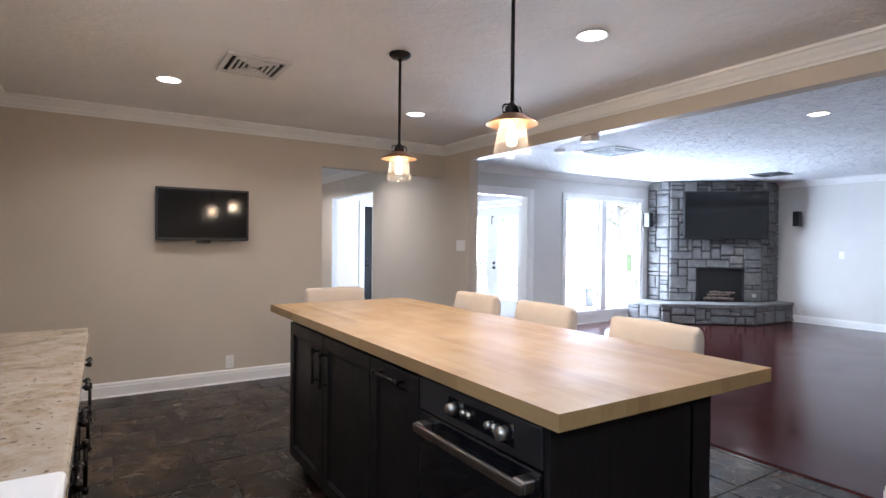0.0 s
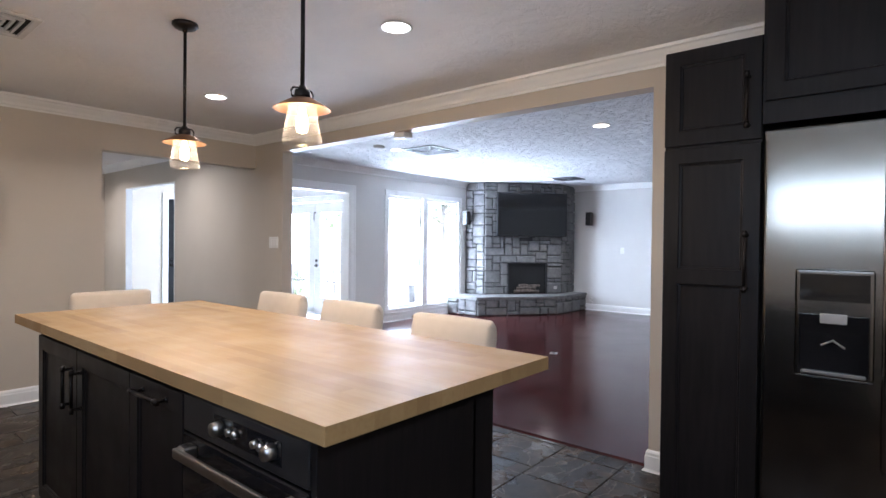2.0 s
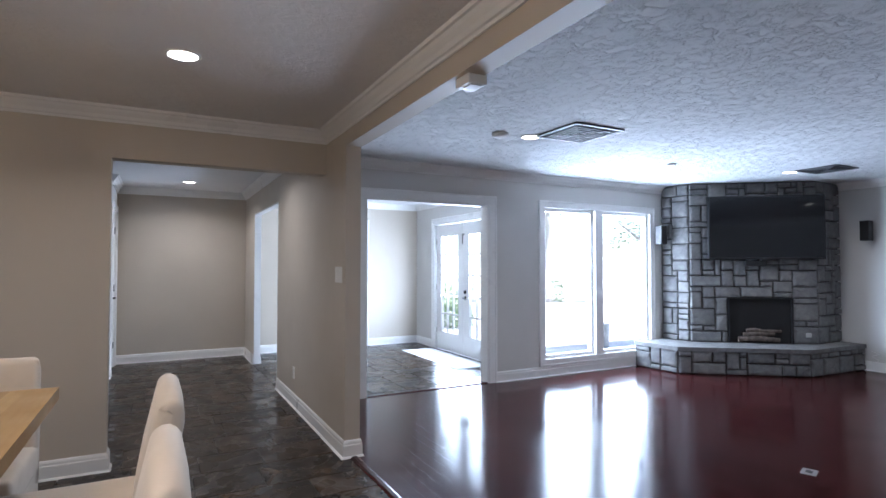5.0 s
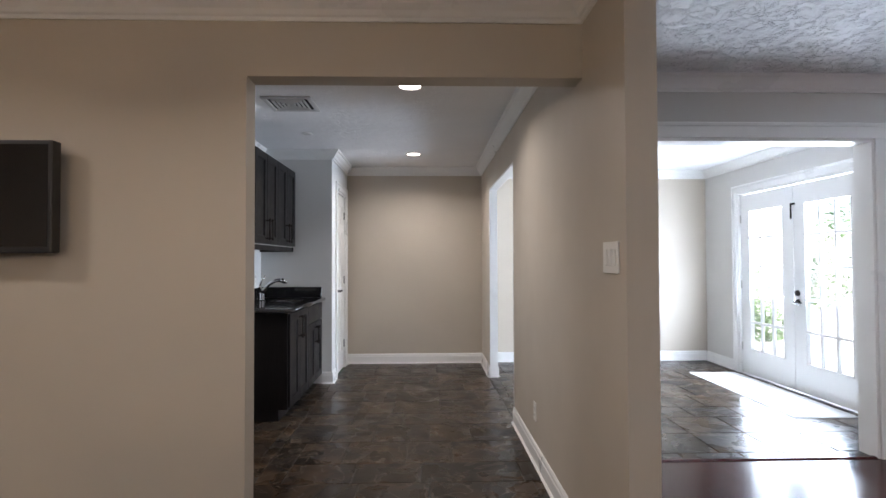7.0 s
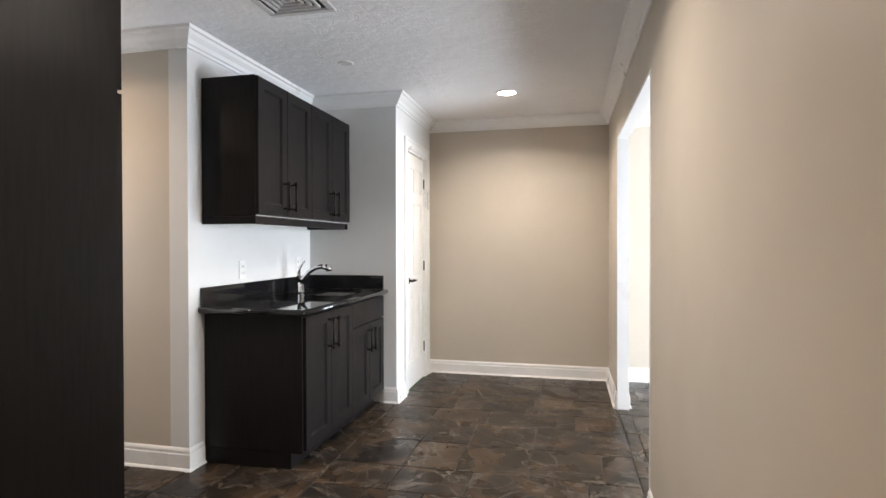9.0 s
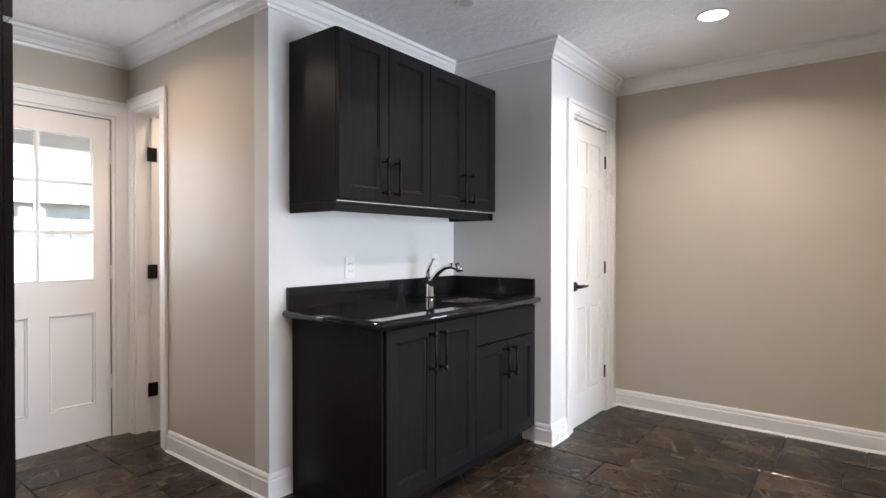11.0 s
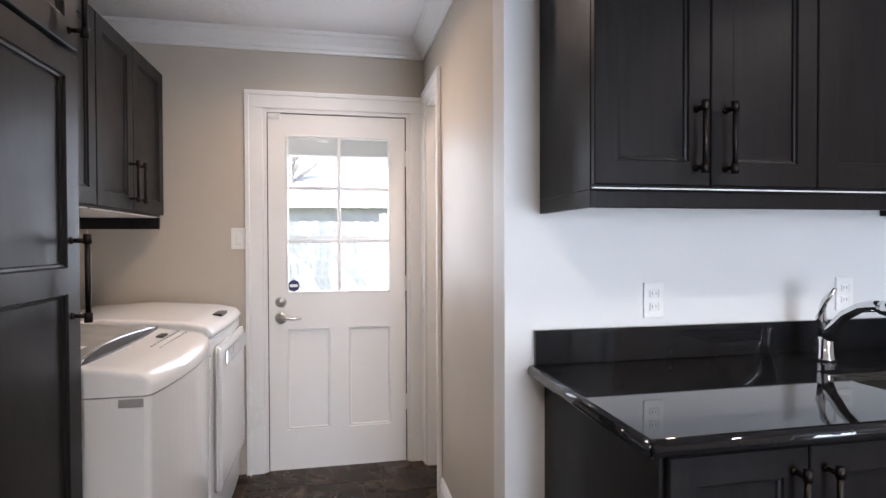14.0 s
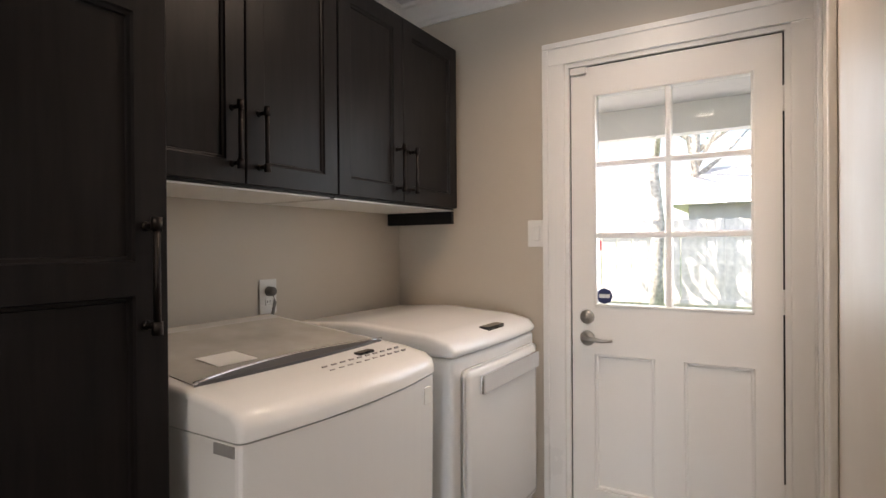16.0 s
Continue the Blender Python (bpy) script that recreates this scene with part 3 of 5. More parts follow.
# ---- doors ----
def knob_set(parent, x, y, z, out, lever, mat, bolt=True):
    """A lever (towards lever along x) and deadbolt on a door whose face looks along out (y)."""
    bm = bmesh.new()
    cyl(bm, (x, y, z), (x, y + out * 0.012, z), 0.033, 0.028, 24)
    cyl(bm, (x, y + out * 0.010, z), (x, y + out * 0.05, z), 0.012, None, 16)
    h = part("door_handle", bm, mat, parent, "metal lever handle", True)
    part("lever", tube([(x, y + out * 0.046, z), (x + lever * 0.03, y + out * 0.052, z + 0.004), (x + lever * 0.075, y + out * 0.05, z - 0.002), (x + lever * 0.115, y + out * 0.046, z + 0.002)], [0.011, 0.010, 0.008, 0.006]), mat, h, "", True)
    if bolt:
        bm = bmesh.new()
        cyl(bm, (x, y, z + 0.09), (x, y + out * 0.018, z + 0.09), 0.031, 0.026, 24)
        cyl(bm, (x, y + out * 0.016, z + 0.09), (x, y + out * 0.022, z + 0.09), 0.014, None, 12)
        part("deadbolt", bm, mat, parent, "round metal deadbolt", True)


def hinge(parent, x, y, z, mat, w=0.012):
    bm = bmesh.new()
    cyl(bm, (x, y, z - 0.045), (x, y, z + 0.045), 0.007, None, 10)
    box(bm, x - w, x + w, y - 0.002, y + 0.003, z - 0.045, z + 0.045)
    part("hinge", bm, mat, parent, "small metal hinge")


def panel_door(name, label, w, h, loc, rz, panels, mat, knob_x, lever, kmat, hinges=(), bolt=False, lites=None, raised=True):
    """A door in the plane y=0 (front looks along -y), x from 0 to w. panels: (x0, x1, z0, z1) raised panels; lites: (x0, x1, z0, z1, cols, rows)."""
    top = thing(name, label, "door", loc, rz)
    t = 0.04
    bm = bmesh.new()
    xs = sorted({0, w, *(v for p in panels for v in p[:2]), *((lites[0], lites[1]) if lites else ())})
    zs = sorted({0, h, *(v for p in panels for v in p[2:4]), *((lites[2], lites[3]) if lites else ())})
    def inside(x, z):
        for p in panels:
            if p[0] < x < p[1] and p[2] < z < p[3]:
                return "p"
        if lites and lites[0] < x < lites[1] and lites[2] < z < lites[3]:
            return "l"
        return ""
    for x0, x1 in zip(xs, xs[1:]):
        for z0, z1 in zip(zs, zs[1:]):
            k = inside((x0 + x1) / 2, (z0 + z1) / 2)
            if k == "":
                box(bm, x0, x1, 0, t, z0, z1)
    slab = part("slab", bm, mat, top)
    for p in panels:
        bm = bmesh.new()
        box(bm, p[0], p[1], 0.010 if raised else 0.014, t - 0.010, p[2], p[3])
        if raised:
            box(bm, p[0] + 0.028, p[1] - 0.028, 0.003, t - 0.003, p[2] + 0.028, p[3] - 0.028, 0.007, 2)
        else:
            for q in ((p[0], p[0] + 0.014, p[2], p[3]), (p[1] - 0.014, p[1], p[2], p[3]), (p[0] + 0.014, p[1] - 0.014, p[2], p[2] + 0.014), (p[0] + 0.014, p[1] - 0.014, p[3] - 0.014, p[3])):
                box(bm, q[0], q[1], 0.005, t - 0.005, q[2], q[3], 0.004, 1)
        part("panel", bm, mat, top)
    if lites:
        x0, x1, z0, z1, nc, nr = lites
        bm = bmesh.new()
        for i in range(1, nc):
            x = x0 + (x1 - x0) * i / nc
            box(bm, x - 0.012, x + 0.012, 0.002, t - 0.002, z0, z1, 0.005, 1)
        for j in range(1, nr):
            z = z0 + (z1 - z0) * j / nr
            box(bm, x0, x1, 0.003, t - 0.003, z - 0.012, z + 0.012, 0.005, 1)
        for a, b2, c, d in ((x0, x0 + 0.012, z0, z1), (x1 - 0.012, x1, z0, z1), (x0, x1, z0, z0 + 0.012), (x0, x1, z1 - 0.012, z1)):
            box(bm, a, b2, -0.004, t + 0.004, c, d, 0.003, 1)
        part("muntin", bm, mat, top)
        for i in range(nc):
            for j in range(nr):
                p = part("pane", B(x0 + (x1 - x0) * i / nc, x0 + (x1 - x0) * (i + 1) / nc, t / 2 - 0.002, t / 2 + 0.002, z0 + (z1 - z0) * j / nr, z0 + (z1 - z0) * (j + 1) / nr), GLASS, top)
                p.visible_shadow = False
    if kmat:
        knob_set(top, knob_x, 0, 0.865 if bolt else 0.945, -1, lever, kmat, bolt)
    for hx, hz, hm in hinges:
        hinge(top, hx, -0.004, hz, hm)
    return top


# back door: six panes over two panels
bd = panel_door("back_door", "white painted wooden back door with six glass panes", 0.772, 2.015, (XD - 0.012, 6.2685, 0.012), 90,
                [(0.095, 0.337, 0.225, 0.80), (0.443, 0.685, 0.225, 0.80)], DOORP, 0.065, 1, NICKEL,
                [(0.781, 1.78, DOORP), (0.781, 1.05, DOORP), (0.781, 0.35, DOORP)], True, (0.095, 0.685, 1.00, 1.90, 2, 3), False)
part("alarm_contact", B(0.0, 0.07, -0.018, -0.001, 1.985, 2.015, 0.003, 1), PLASTIC, bd, "small white door sensor")
bm = bmesh.new()
cyl(bm, (0.135, 0.012, 1.045), (0.135, 0.016, 1.045), 0.034, None, 8)
st = part("sticker", bm, NAVY, bd, "navy octagonal security sticker with a white mark")
part("mark", B(0.113, 0.157, 0.0105, 0.0118, 1.037, 1.053), PLASTIC, st)

bm = bmesh.new()
for q in ((6.263, 6.275, 0.004, 2.03), (7.035, 7.047, 0.004, 2.03), (6.275, 7.035, 2.018, 2.03)):
    box(bm, XD - 0.075, XD - 0.0535, *q)
box(bm, XD - 0.075, XD - 0.0535, 6.275, 7.035, 0.004, 0.02)
# Dark strips set in the door gap to draw its shade as a line.
gap_strip = bmesh.new()
for q in ((6.2634, 6.2680, 0.02, 2.0315), (6.2680, 7.0410, 2.0274, 2.0315), (7.0410, 7.0466, 0.02, 2.0315)):
    box(gap_strip, XD - 0.050, XD - 0.016, *q)
structure("trim_weatherstrip_shade", gap_strip, BLACKP, "dark rubber weatherstrip filling the back door gap, standing in for its shade", "weatherstrip")
structure("trim_door_stop", bm, TRIM, "white painted door stop and sill", "door stop")

# closet door in the hall, six panels
pn = []
for x0, x1 in ((0.09, 0.265), (0.315, 0.49)):
    pn += [(x0, x1, 0.22, 0.82), (x0, x1, 0.98, 1.62), (x0, x1, 1.72, 1.93)]
panel_door("closet_door", "white six-panel closet door, closed", 0.580, 2.055, (XC - 0.015, 8.945, 0.012), 90, pn, DOORP, 0.06, 1, IRON,
           [(0.582, 1.83, IRON), (0.582, 1.057, IRON), (0.582, 0.288, IRON)])

# linen closet door, swung inwards against the side wall
panel_door("linen_closet_door", "white linen closet door standing open inwards", 0.36, 2.05, (-0.335, YP + 0.085, 0.012), 90,
           [(0.06, 0.30, 0.2, 0.9), (0.06, 0.30, 1.05, 1.9)], DOORP, 0.3, -1, None)
lh = thing("linen_closet_hinges", "dark bronze hinges on the closet jamb", "hinge", (-0.335, YP + 0.085, 0), 90)
for z in (0.29, 1.06, 1.82):
    part("hinge", B(-0.03, 0.03, -0.006, 0.004, z - 0.045, z + 0.045, 0.002, 1), IRON, lh)

panel_door("front_door", "dark stained panelled front door with black hardware, closed", 0.876, 2.03, (4.532, YF + 0.03, 0.012), 0,
           [(0.12, 0.40, 0.2, 0.85), (0.476, 0.756, 0.2, 0.85), (0.12, 0.40, 1.05, 1.9), (0.476, 0.756, 1.05, 1.9)], BLACK, 0.065, 1, IRON, (), True)
casing("y", YF, -1, 4.51, 5.43, 2.06, 0.085)
jamb("y", YF, YF + 0.15, 4.51, 5.43, 2.06)

# french doors of the foyer, five rows of panes
for i, (y0, kx, lv) in enumerate(((8.132, 0.05, 1), (7.238, 0.84, -1))):
    fd = panel_door("french_door", "white french door with five rows of glass panes", 0.887, 2.02, (XF + 0.03, y0 + 0.887, 0.012), -90,
                    [], TRIM, 0.887 - kx if i == 0 else 0.05, -1 if i == 0 else 1, IRON if i == 1 else None,
                    [(0.0 if i == 0 else 0.887, z, NICKEL) for z in (0.3, 1.0, 1.75)], True, (0.15, 0.737, 0.27, 1.84, 3, 5))
    fd["group"] = "pair of french doors"
ab = thing("surface_bolt", "dark surface bolt at the top of the french doors", "bolt", (XF + 0.03, 8.155, 1.80))
part("plate", B(-0.010, -0.001, -0.009, 0.009, -0.10, 0.05, 0.002, 1), IRON, ab)
part("knob", B(-0.03, -0.01, -0.075, -0.02, 0.035, 0.055, 0.003, 1), IRON, ab)
mat_ob = tagged(mesh_ob("door_mat", B(5.80, 6.33, 7.2, 8.98, 0.008, 0.018, 0.004, 1), RUG), "pale grey woven mat before the french doors", "mat")

# door and stairs past the living room
panel_door("side_door", "white side door standing ajar", 0.76, 2.0, (11.73, 3.33, 0.012), 125, [(0.12, 0.34, 0.2, 0.9), (0.42, 0.64, 0.2, 0.9), (0.12, 0.34, 1.05, 1.85), (0.42, 0.64, 1.05, 1.85)], DOORP, 0.70, -1, IRON)
stairs = thing("stairs", "carpeted stairs with a white skirt board", "stairs", (12.0, 0, 0))
for i in range(8):
    part("step", B(i * 0.25, i * 0.25 + 0.30, 1.05, 3.15, 0.012 if i == 0 else i * 0.18 - 0.01, (i + 1) * 0.18, 0.02, 2), CARPET, stairs)
bm = bmesh.new()
v = [bm.verts.new(c) for c in ((-0.06, 3.16, 0.013), (0.05, 3.16, 0.013), (2.1, 3.16, 1.3), (2.1, 3.16, 1.75), (-0.06, 3.16, 0.28))]
f = bm.faces.new(v)
r = bmesh.ops.extrude_face_region(bm, geom=[f])
for q in r["geom"]:
    if isinstance(q, bmesh.types.BMVert):
        q.co.y += 0.04
part("skirt_board", bm, TRIM, stairs)


# ---- cabinets ----
def pull(parent, x, z, length, y=-0.02, horizontal=False):
    """A dark bar pull with rounded ends on a front that looks along -y."""
    bm = bmesh.new()
    o = -0.035
    a, b2 = ((x - length / 2, z), (x + length / 2, z)) if horizontal else ((x, z - length / 2), (x, z + length / 2))
    for e, s in ((a, 1), (b2, -1)):
        dx, dz = (s * 0.014, 0) if horizontal else (0, s * 0.014)
        cyl(bm, (e[0] + dx, y + 0.001, e[1] + dz), (e[0] + dx, y + o, e[1] + dz), 0.006, None, 10)
        cyl(bm, (e[0] + dx, y + 0.001, e[1] + dz), (e[0] + dx, y - 0.006, e[1] + dz), 0.010, 0.007, 12)
        ex, ez = (s * 0.010, 0) if horizontal else (0, s * 0.010)
        cyl(bm, (e[0] - ex * 0.2, y + o, e[1] - ez * 0.2), (e[0] + ex * 2.2, y + o, e[1] + ez * 2.2), 0.0095, None, 12)
    cyl(bm, (a[0], y + o, a[1]), (b2[0], y + o, b2[1]), 0.0065, None, 12)
    return part("handle", bm, IRON, parent, "dark bronze bar pull", True)


def shaker(parent, x0, x1, z0, z1, rails=(), handle=None, name="door", y=0.0, horizontal=False, stile=0.062):
    """A framed front before the plane y: (x0..x1, z0..z1); rails: heights of middle rails; handle: (x, z, length)."""
    g = 0.002
    x0, x1, z0, z1 = x0 + g, x1 - g, z0 + g, z1 - g
    bm = bmesh.new()
    t, c = 0.020, 0.0025
    zs = [z0 + c, z0 + stile]
    for r in rails:
        zs += [r - stile / 2, r + stile / 2]
    zs += [z1 - stile, z1 - c]
    xs = [x0 + c, x0 + stile, x1 - stile, x1 - c]
    g = [[bm.verts.new((x, y - t, z)) for z in zs] for x in xs]
    nz = len(zs)
    for i in range(3):
        for j in range(nz - 1):
            q = [g[i][j], g[i + 1][j], g[i + 1][j + 1], g[i][j + 1]]
            if i == 1 and j % 2 == 1:
                prev = q
                for ins, dep in ((0.003, y - 0.0145), (0.009, y - 0.0130), (0.011, y - 0.0085)):
                    nxt = [bm.verts.new((v.co.x + sx * ins, dep, v.co.z + sz * ins)) for v, sx, sz in zip(q, (1, -1, -1, 1), (1, 1, -1, -1))]
                    for k in range(4):
                        bm.faces.new((prev[k], prev[(k + 1) % 4], nxt[(k + 1) % 4], nxt[k]))
                    prev = nxt
                bm.faces.new(prev)
            else:
                bm.faces.new(q)
    rim = [g[i][0] for i in range(4)] + [g[3][j] for j in range(1, nz)] + [g[i][nz - 1] for i in (2, 1, 0)] + [g[0][j] for j in range(nz - 2, 0, -1)]
    def outer(v, yy):
        ox = x0 if v.co.x < x0 + c * 1.5 else x1 if v.co.x > x1 - c * 1.5 else v.co.x
        oz = z0 if v.co.z < z0 + c * 1.5 else z1 if v.co.z > z1 - c * 1.5 else v.co.z
        return bm.verts.new((ox, yy, oz))
    r1 = [outer(v, y - t + c) for v in rim]
    r2 = [outer(v, y - 0.001) for v in rim]
    m = len(rim)
    for p, q in ((rim, r1), (r1, r2)):
        for k in range(m):
            bm.faces.new((p[k], p[(k + 1) % m], q[(k + 1) % m], q[k]))
    bm.faces.new(r2)
    ob = part(name, bm, BLACK, parent)
    if handle:
        pull(ob, *handle, y - t, horizontal)
    return ob


def slab_front(parent, x0, x1, z0, z1, name="drawer", handle=None):
    ob = part(name, B(x0 + 0.002, x1 - 0.002, -0.02, -0.001, z0 + 0.002, z1 - 0.002, 0.003, 1), BLACK, parent)
    if handle:
        pull(ob, *handle, -0.02, True)
    return ob


def carcass(parent, w, d, z0, z1, kick=0.0, kick_in=0.07):
    bm = bmesh.new()
    box(bm, 0, w, 0.0, d, z0 + kick, z1, 0.0015, 1)
    part("body", bm, BLACK, parent)
    if kick:
        part("toe_kick", B(0.002, w - 0.002, kick_in, d - 0.002, z0 + 0.004, z0 + kick + 0.002), BLACK, parent)


# kitchen island
IX0, IX1, IY0, IY1 = 1.085, 1.735, 0.89, 3.02
isl = thing("island_cabinet", "black shaker kitchen island base", "kitchen island", (IX0, IY1, 0), -90)
W = IY1 - IY0
OV0, OV1 = W - 0.628, W - 0.022
bm = bmesh.new()
box(bm, 0, OV0, 0, IX1 - IX0, 0.10, 0.885, 0.002, 1)
box(bm, OV0, W, 0.55, IX1 - IX0, 0.10, 0.885)
box(bm, OV1, W, -0.018, 0.56, 0.004, 0.885, 0.001, 1)
box(bm, OV0, OV1, 0, 0.56, 0.10, 0.15)
part("body", bm, BLACK, isl)
part("toe_kick", B(0.02, W - 0.025, 0.06, IX1 - IX0 - 0.03, 0.004, 0.101), BLACK, isl)
shaker(isl, 0.02, 0.56, 0.115, 0.875, (), (0.505, 0.72, 0.17))
shaker(isl, 0.56, 1.10, 0.115, 0.875, (), (0.615, 0.72, 0.17))
shaker(isl, 1.10, OV0 - 0.004, 0.115, 0.875, (), ((1.10 + OV0) / 2, 0.835, 0.20), "pull_out_front", 0.0, True)

oven = thing("microwave_oven", "built-in dark oven with chrome handle and knobs", "oven", (IX0, IY1 - OV0, 0), -90)
w = OV1 - OV0
part("body", B(0.003, w - 0.003, 0.0, 0.545, 0.152, 0.878), BLACKP, oven)
pnl = part("control_panel", B(0.003, w - 0.003, -0.022, -0.001, 0.772, 0.880, 0.004, 1), BLACKP, oven, "dark steel control panel")
part("display", B(0.185, 0.50, -0.0235, -0.0221, 0.797, 0.857), BLACKG, pnl)
for x, r in ((0.222, 0.020), (0.272, 0.011), (0.300, 0.011), (0.393, 0.011), (0.420, 0.011), (0.465, 0.020)):
    bm = bmesh.new()
    cyl(bm, (x, -0.023, 0.827), (x, -0.050 if r > 0.015 else -0.036, 0.827), r, r * 0.88, 24)
    part("knob", bm, NICKEL, pnl, "brushed metal knob", True)
dr = part("oven_door", B(0.003, w - 0.003, -0.024, -0.001, 0.175, 0.766, 0.004, 1), BLACKG, oven, "black glass oven door")
bm = bmesh.new()
box(bm, 0.05, w - 0.02, -0.076, -0.060, 0.716, 0.744, 0.006, 2)
for x in (0.05, w - 0.065):
    box(bm, x, x + 0.045, -0.062, -0.023, 0.713, 0.747, 0.004, 1)
part("handle", bm, NICKEL, dr, "wide polished metal handle")

wt = thing("butcher_block_worktop", "maple butcher block worktop on the island", "worktop", (0, 0, 0))
rs = random.Random(21)
for k in range(20):
    x = 1.06 + 0.048 * k
    y = 0.855
    first = True
    while y < 3.409:
        ln = rs.uniform(0.45, 1.05) * (rs.uniform(0.3, 1) if first else 1)
        first = False
        y1 = 3.41 if 3.41 - (y + ln) < 0.25 else y + ln
        dz = rs.uniform(-0.00012, 0.00012)
        bm = bmesh.new()
        box(bm, x + 0.0001, x + 0.0479, y + 0.0001, y1 - 0.0001, 0.886, 0.930 + dz, 0.0, 1)
        part("stave", bm, MAPLE, wt)
        y = y1


# chairs
def parsons_chair(loc, rz):
    """Upholstered chair; it looks along -y of its own frame... the back stands at +y."""
    c = thing("dining_chair", "cream linen upholstered parsons counter chair tucked under the worktop", "chair", loc, rz, "chairs round the island")
    w, d, sh, h = 0.48, 0.52, 0.62, 0.972
    bm = B(-w / 2, w / 2, -d / 2, d / 2 - 0.02, sh - 0.13, sh, 0.03, 3)
    part("seat", bm, FABRIC, c, "", True)
    prof = [(d / 2 - 0.012, sh - 0.16), (d / 2 - 0.004, sh), (d / 2 + 0.012, sh + 0.14), (d / 2 + 0.034, h - 0.075)]
    prof += [(d / 2 - 0.004 + 0.038 * math.cos(a), h - 0.045 + 0.045 * math.sin(a)) for a in (0.0, 0.45, 0.9, 1.35, 1.8, 2.25, 2.7)]
    prof += [(d / 2 - 0.052, h - 0.085), (d / 2 - 0.080, sh + 0.14), (d / 2 - 0.100, sh + 0.02), (d / 2 - 0.104, sh - 0.16)]
    bm = bmesh.new()
    rings = []
    for u, ins in ((-0.5, 0.024), (-0.485, 0.008), (-0.455, 0.0), (0.0, -0.003), (0.455, 0.0), (0.485, 0.008), (0.5, 0.024)):
        cy = sum(q[0] for q in prof) / len(prof)
        ring = []
        for y, z in prof:
            k = max(0.0, (z - sh) / (h - sh))
            ring.append(bm.verts.new((u * w * (1 - 0.03 * k), y + (ins if y < cy else -ins), z - ins * k)))
        rings.append(ring)
    m = len(prof)
    for p, q in zip(rings, rings[1:]):
        for k in range(m):
            bm.faces.new((p[k], p[(k + 1) % m], q[(k + 1) % m], q[k]))
    bm.faces.new(rings[0])
    bm.faces.new(rings[-1])
    part("backrest", bm, FABRIC, c, "", True)
    bm = bmesh.new()
    for sx in (-1, 1):
        for y0, y1 in ((-d / 2 + 0.002, d / 2 - 0.03),):
            box(bm, sx * (w / 2 - 0.006) - 0.004, sx * (w / 2 - 0.006) + 0.004, y0, y1, 0.16, sh - 0.10)
    for y in (-d / 2 + 0.006, d / 2 - 0.03):
        box(bm, -w / 2 + 0.004, w / 2 - 0.004, y - 0.004, y + 0.004, 0.16, sh - 0.10)
    part("skirt", bm, FABRIC, c, "cream fabric skirt")
    for sx in (-1, 1):
        for y in (-d / 2 + 0.03, d / 2 - 0.06):
            part("leg", B(sx * (w / 2 - 0.03) - 0.018, sx * (w / 2 - 0.03) + 0.018, y - 0.018, y + 0.018, 0.004, sh - 0.12), BLACK, c, "dark wooden leg")
    return c


ch = parsons_chair((2.03, 1.50, 0.012), -90)
for y in (2.29, 2.99):
    copy_thing(ch, pose(2.10 + 0.015 * (y > 2.5), y, 0.012, 0, 0, -90))
copy_thing(ch, pose(1.66, 3.60, 0.012, 0, 0, 0))

# granite counter on the kitchen's west side
cb = thing("base_cabinet", "black base cabinet under a granite counter", "cabinet", (0.055, 0.05, 0), 90)
CW = 2.82
carcass(cb, CW, 0.59, 0.0, 0.885, 0.10)
xs = [0.0, 0.62, 1.08, 1.54, 2.0, 2.41, CW]
for a, b2 in zip(xs, xs[1:]):
    slab_front(cb, a, b2, 0.735, 0.88, "drawer", ((a + b2) / 2, 0.81, 0.13))
    shaker(cb, a, b2, 0.115, 0.73, (), (b2 - 0.05, 0.60, 0.17))
bm = B(XW + 0.003, 0.105, 0.02, 2.90, 0.886, 0.925, 0.012, 3)
tagged(mesh_ob("granite_counter", bm, GRANITE), "cream speckled granite counter top", "worktop")
# Unidentified white shape by the counter's edge, given as a plain rounded slab.
sk = thing("counter_board", "unidentified white rounded object on the granite counter", "board", (-0.17, 0.78, 0.926))
part("board", B(-0.30, 0.275, -0.30, 0.22, 0.0, 0.03, 0.012, 3), PLASTIC, sk)

# tall pantry and fridge
CX = 2.80
pan = thing("pantry_cabinet", "tall black shaker pantry cabinet beside the fridge", "cabinet", (CX, 0.72, 0), -90)
carcass(pan, 0.375, XB - CX - 0.004, 0.0, 2.16, 0.10)
shaker(pan, 0.0, 0.375, 0.115, 1.735, (1.19,), (0.325, 1.26, 0.24))
shaker(pan, 0.0, 0.375, 1.745, 2.155, (), (0.325, 1.90, 0.22))
fr = thing("fridge", "stainless steel side-by-side fridge with water dispenser", "fridge", (CX - 0.03, 0.338, 0), -90)
part("body", B(0.006, 0.915, 0.05, 0.73, 0.02, 1.775, 0.006, 1), BLACKP, fr)
fdr = part("freezer_door", B(0.008, 0.415, -0.03, 0.045, 0.06, 1.77, 0.012, 3), FRIDGE, fr)
fd2 = part("fridge_door", B(0.421, 0.913, -0.03, 0.045, 0.06, 1.77, 0.012, 3), FRIDGE, fr)
for d, x in ((fdr, 0.385), (fd2, 0.45)):
    bm = tube([(x, -0.03, 0.55), (x, -0.075, 0.57), (x, -0.08, 1.05), (x, -0.075, 1.60), (x, -0.03, 1.62)], 0.013, 12)
    part("handle", bm, FRIDGE, d, "tall steel handle", True)
dsp = part("dispenser", B(0.118, 0.352, -0.034, -0.0305, 0.845, 1.24, 0.010, 3), FRIDGE, fdr, "ice and water dispenser")
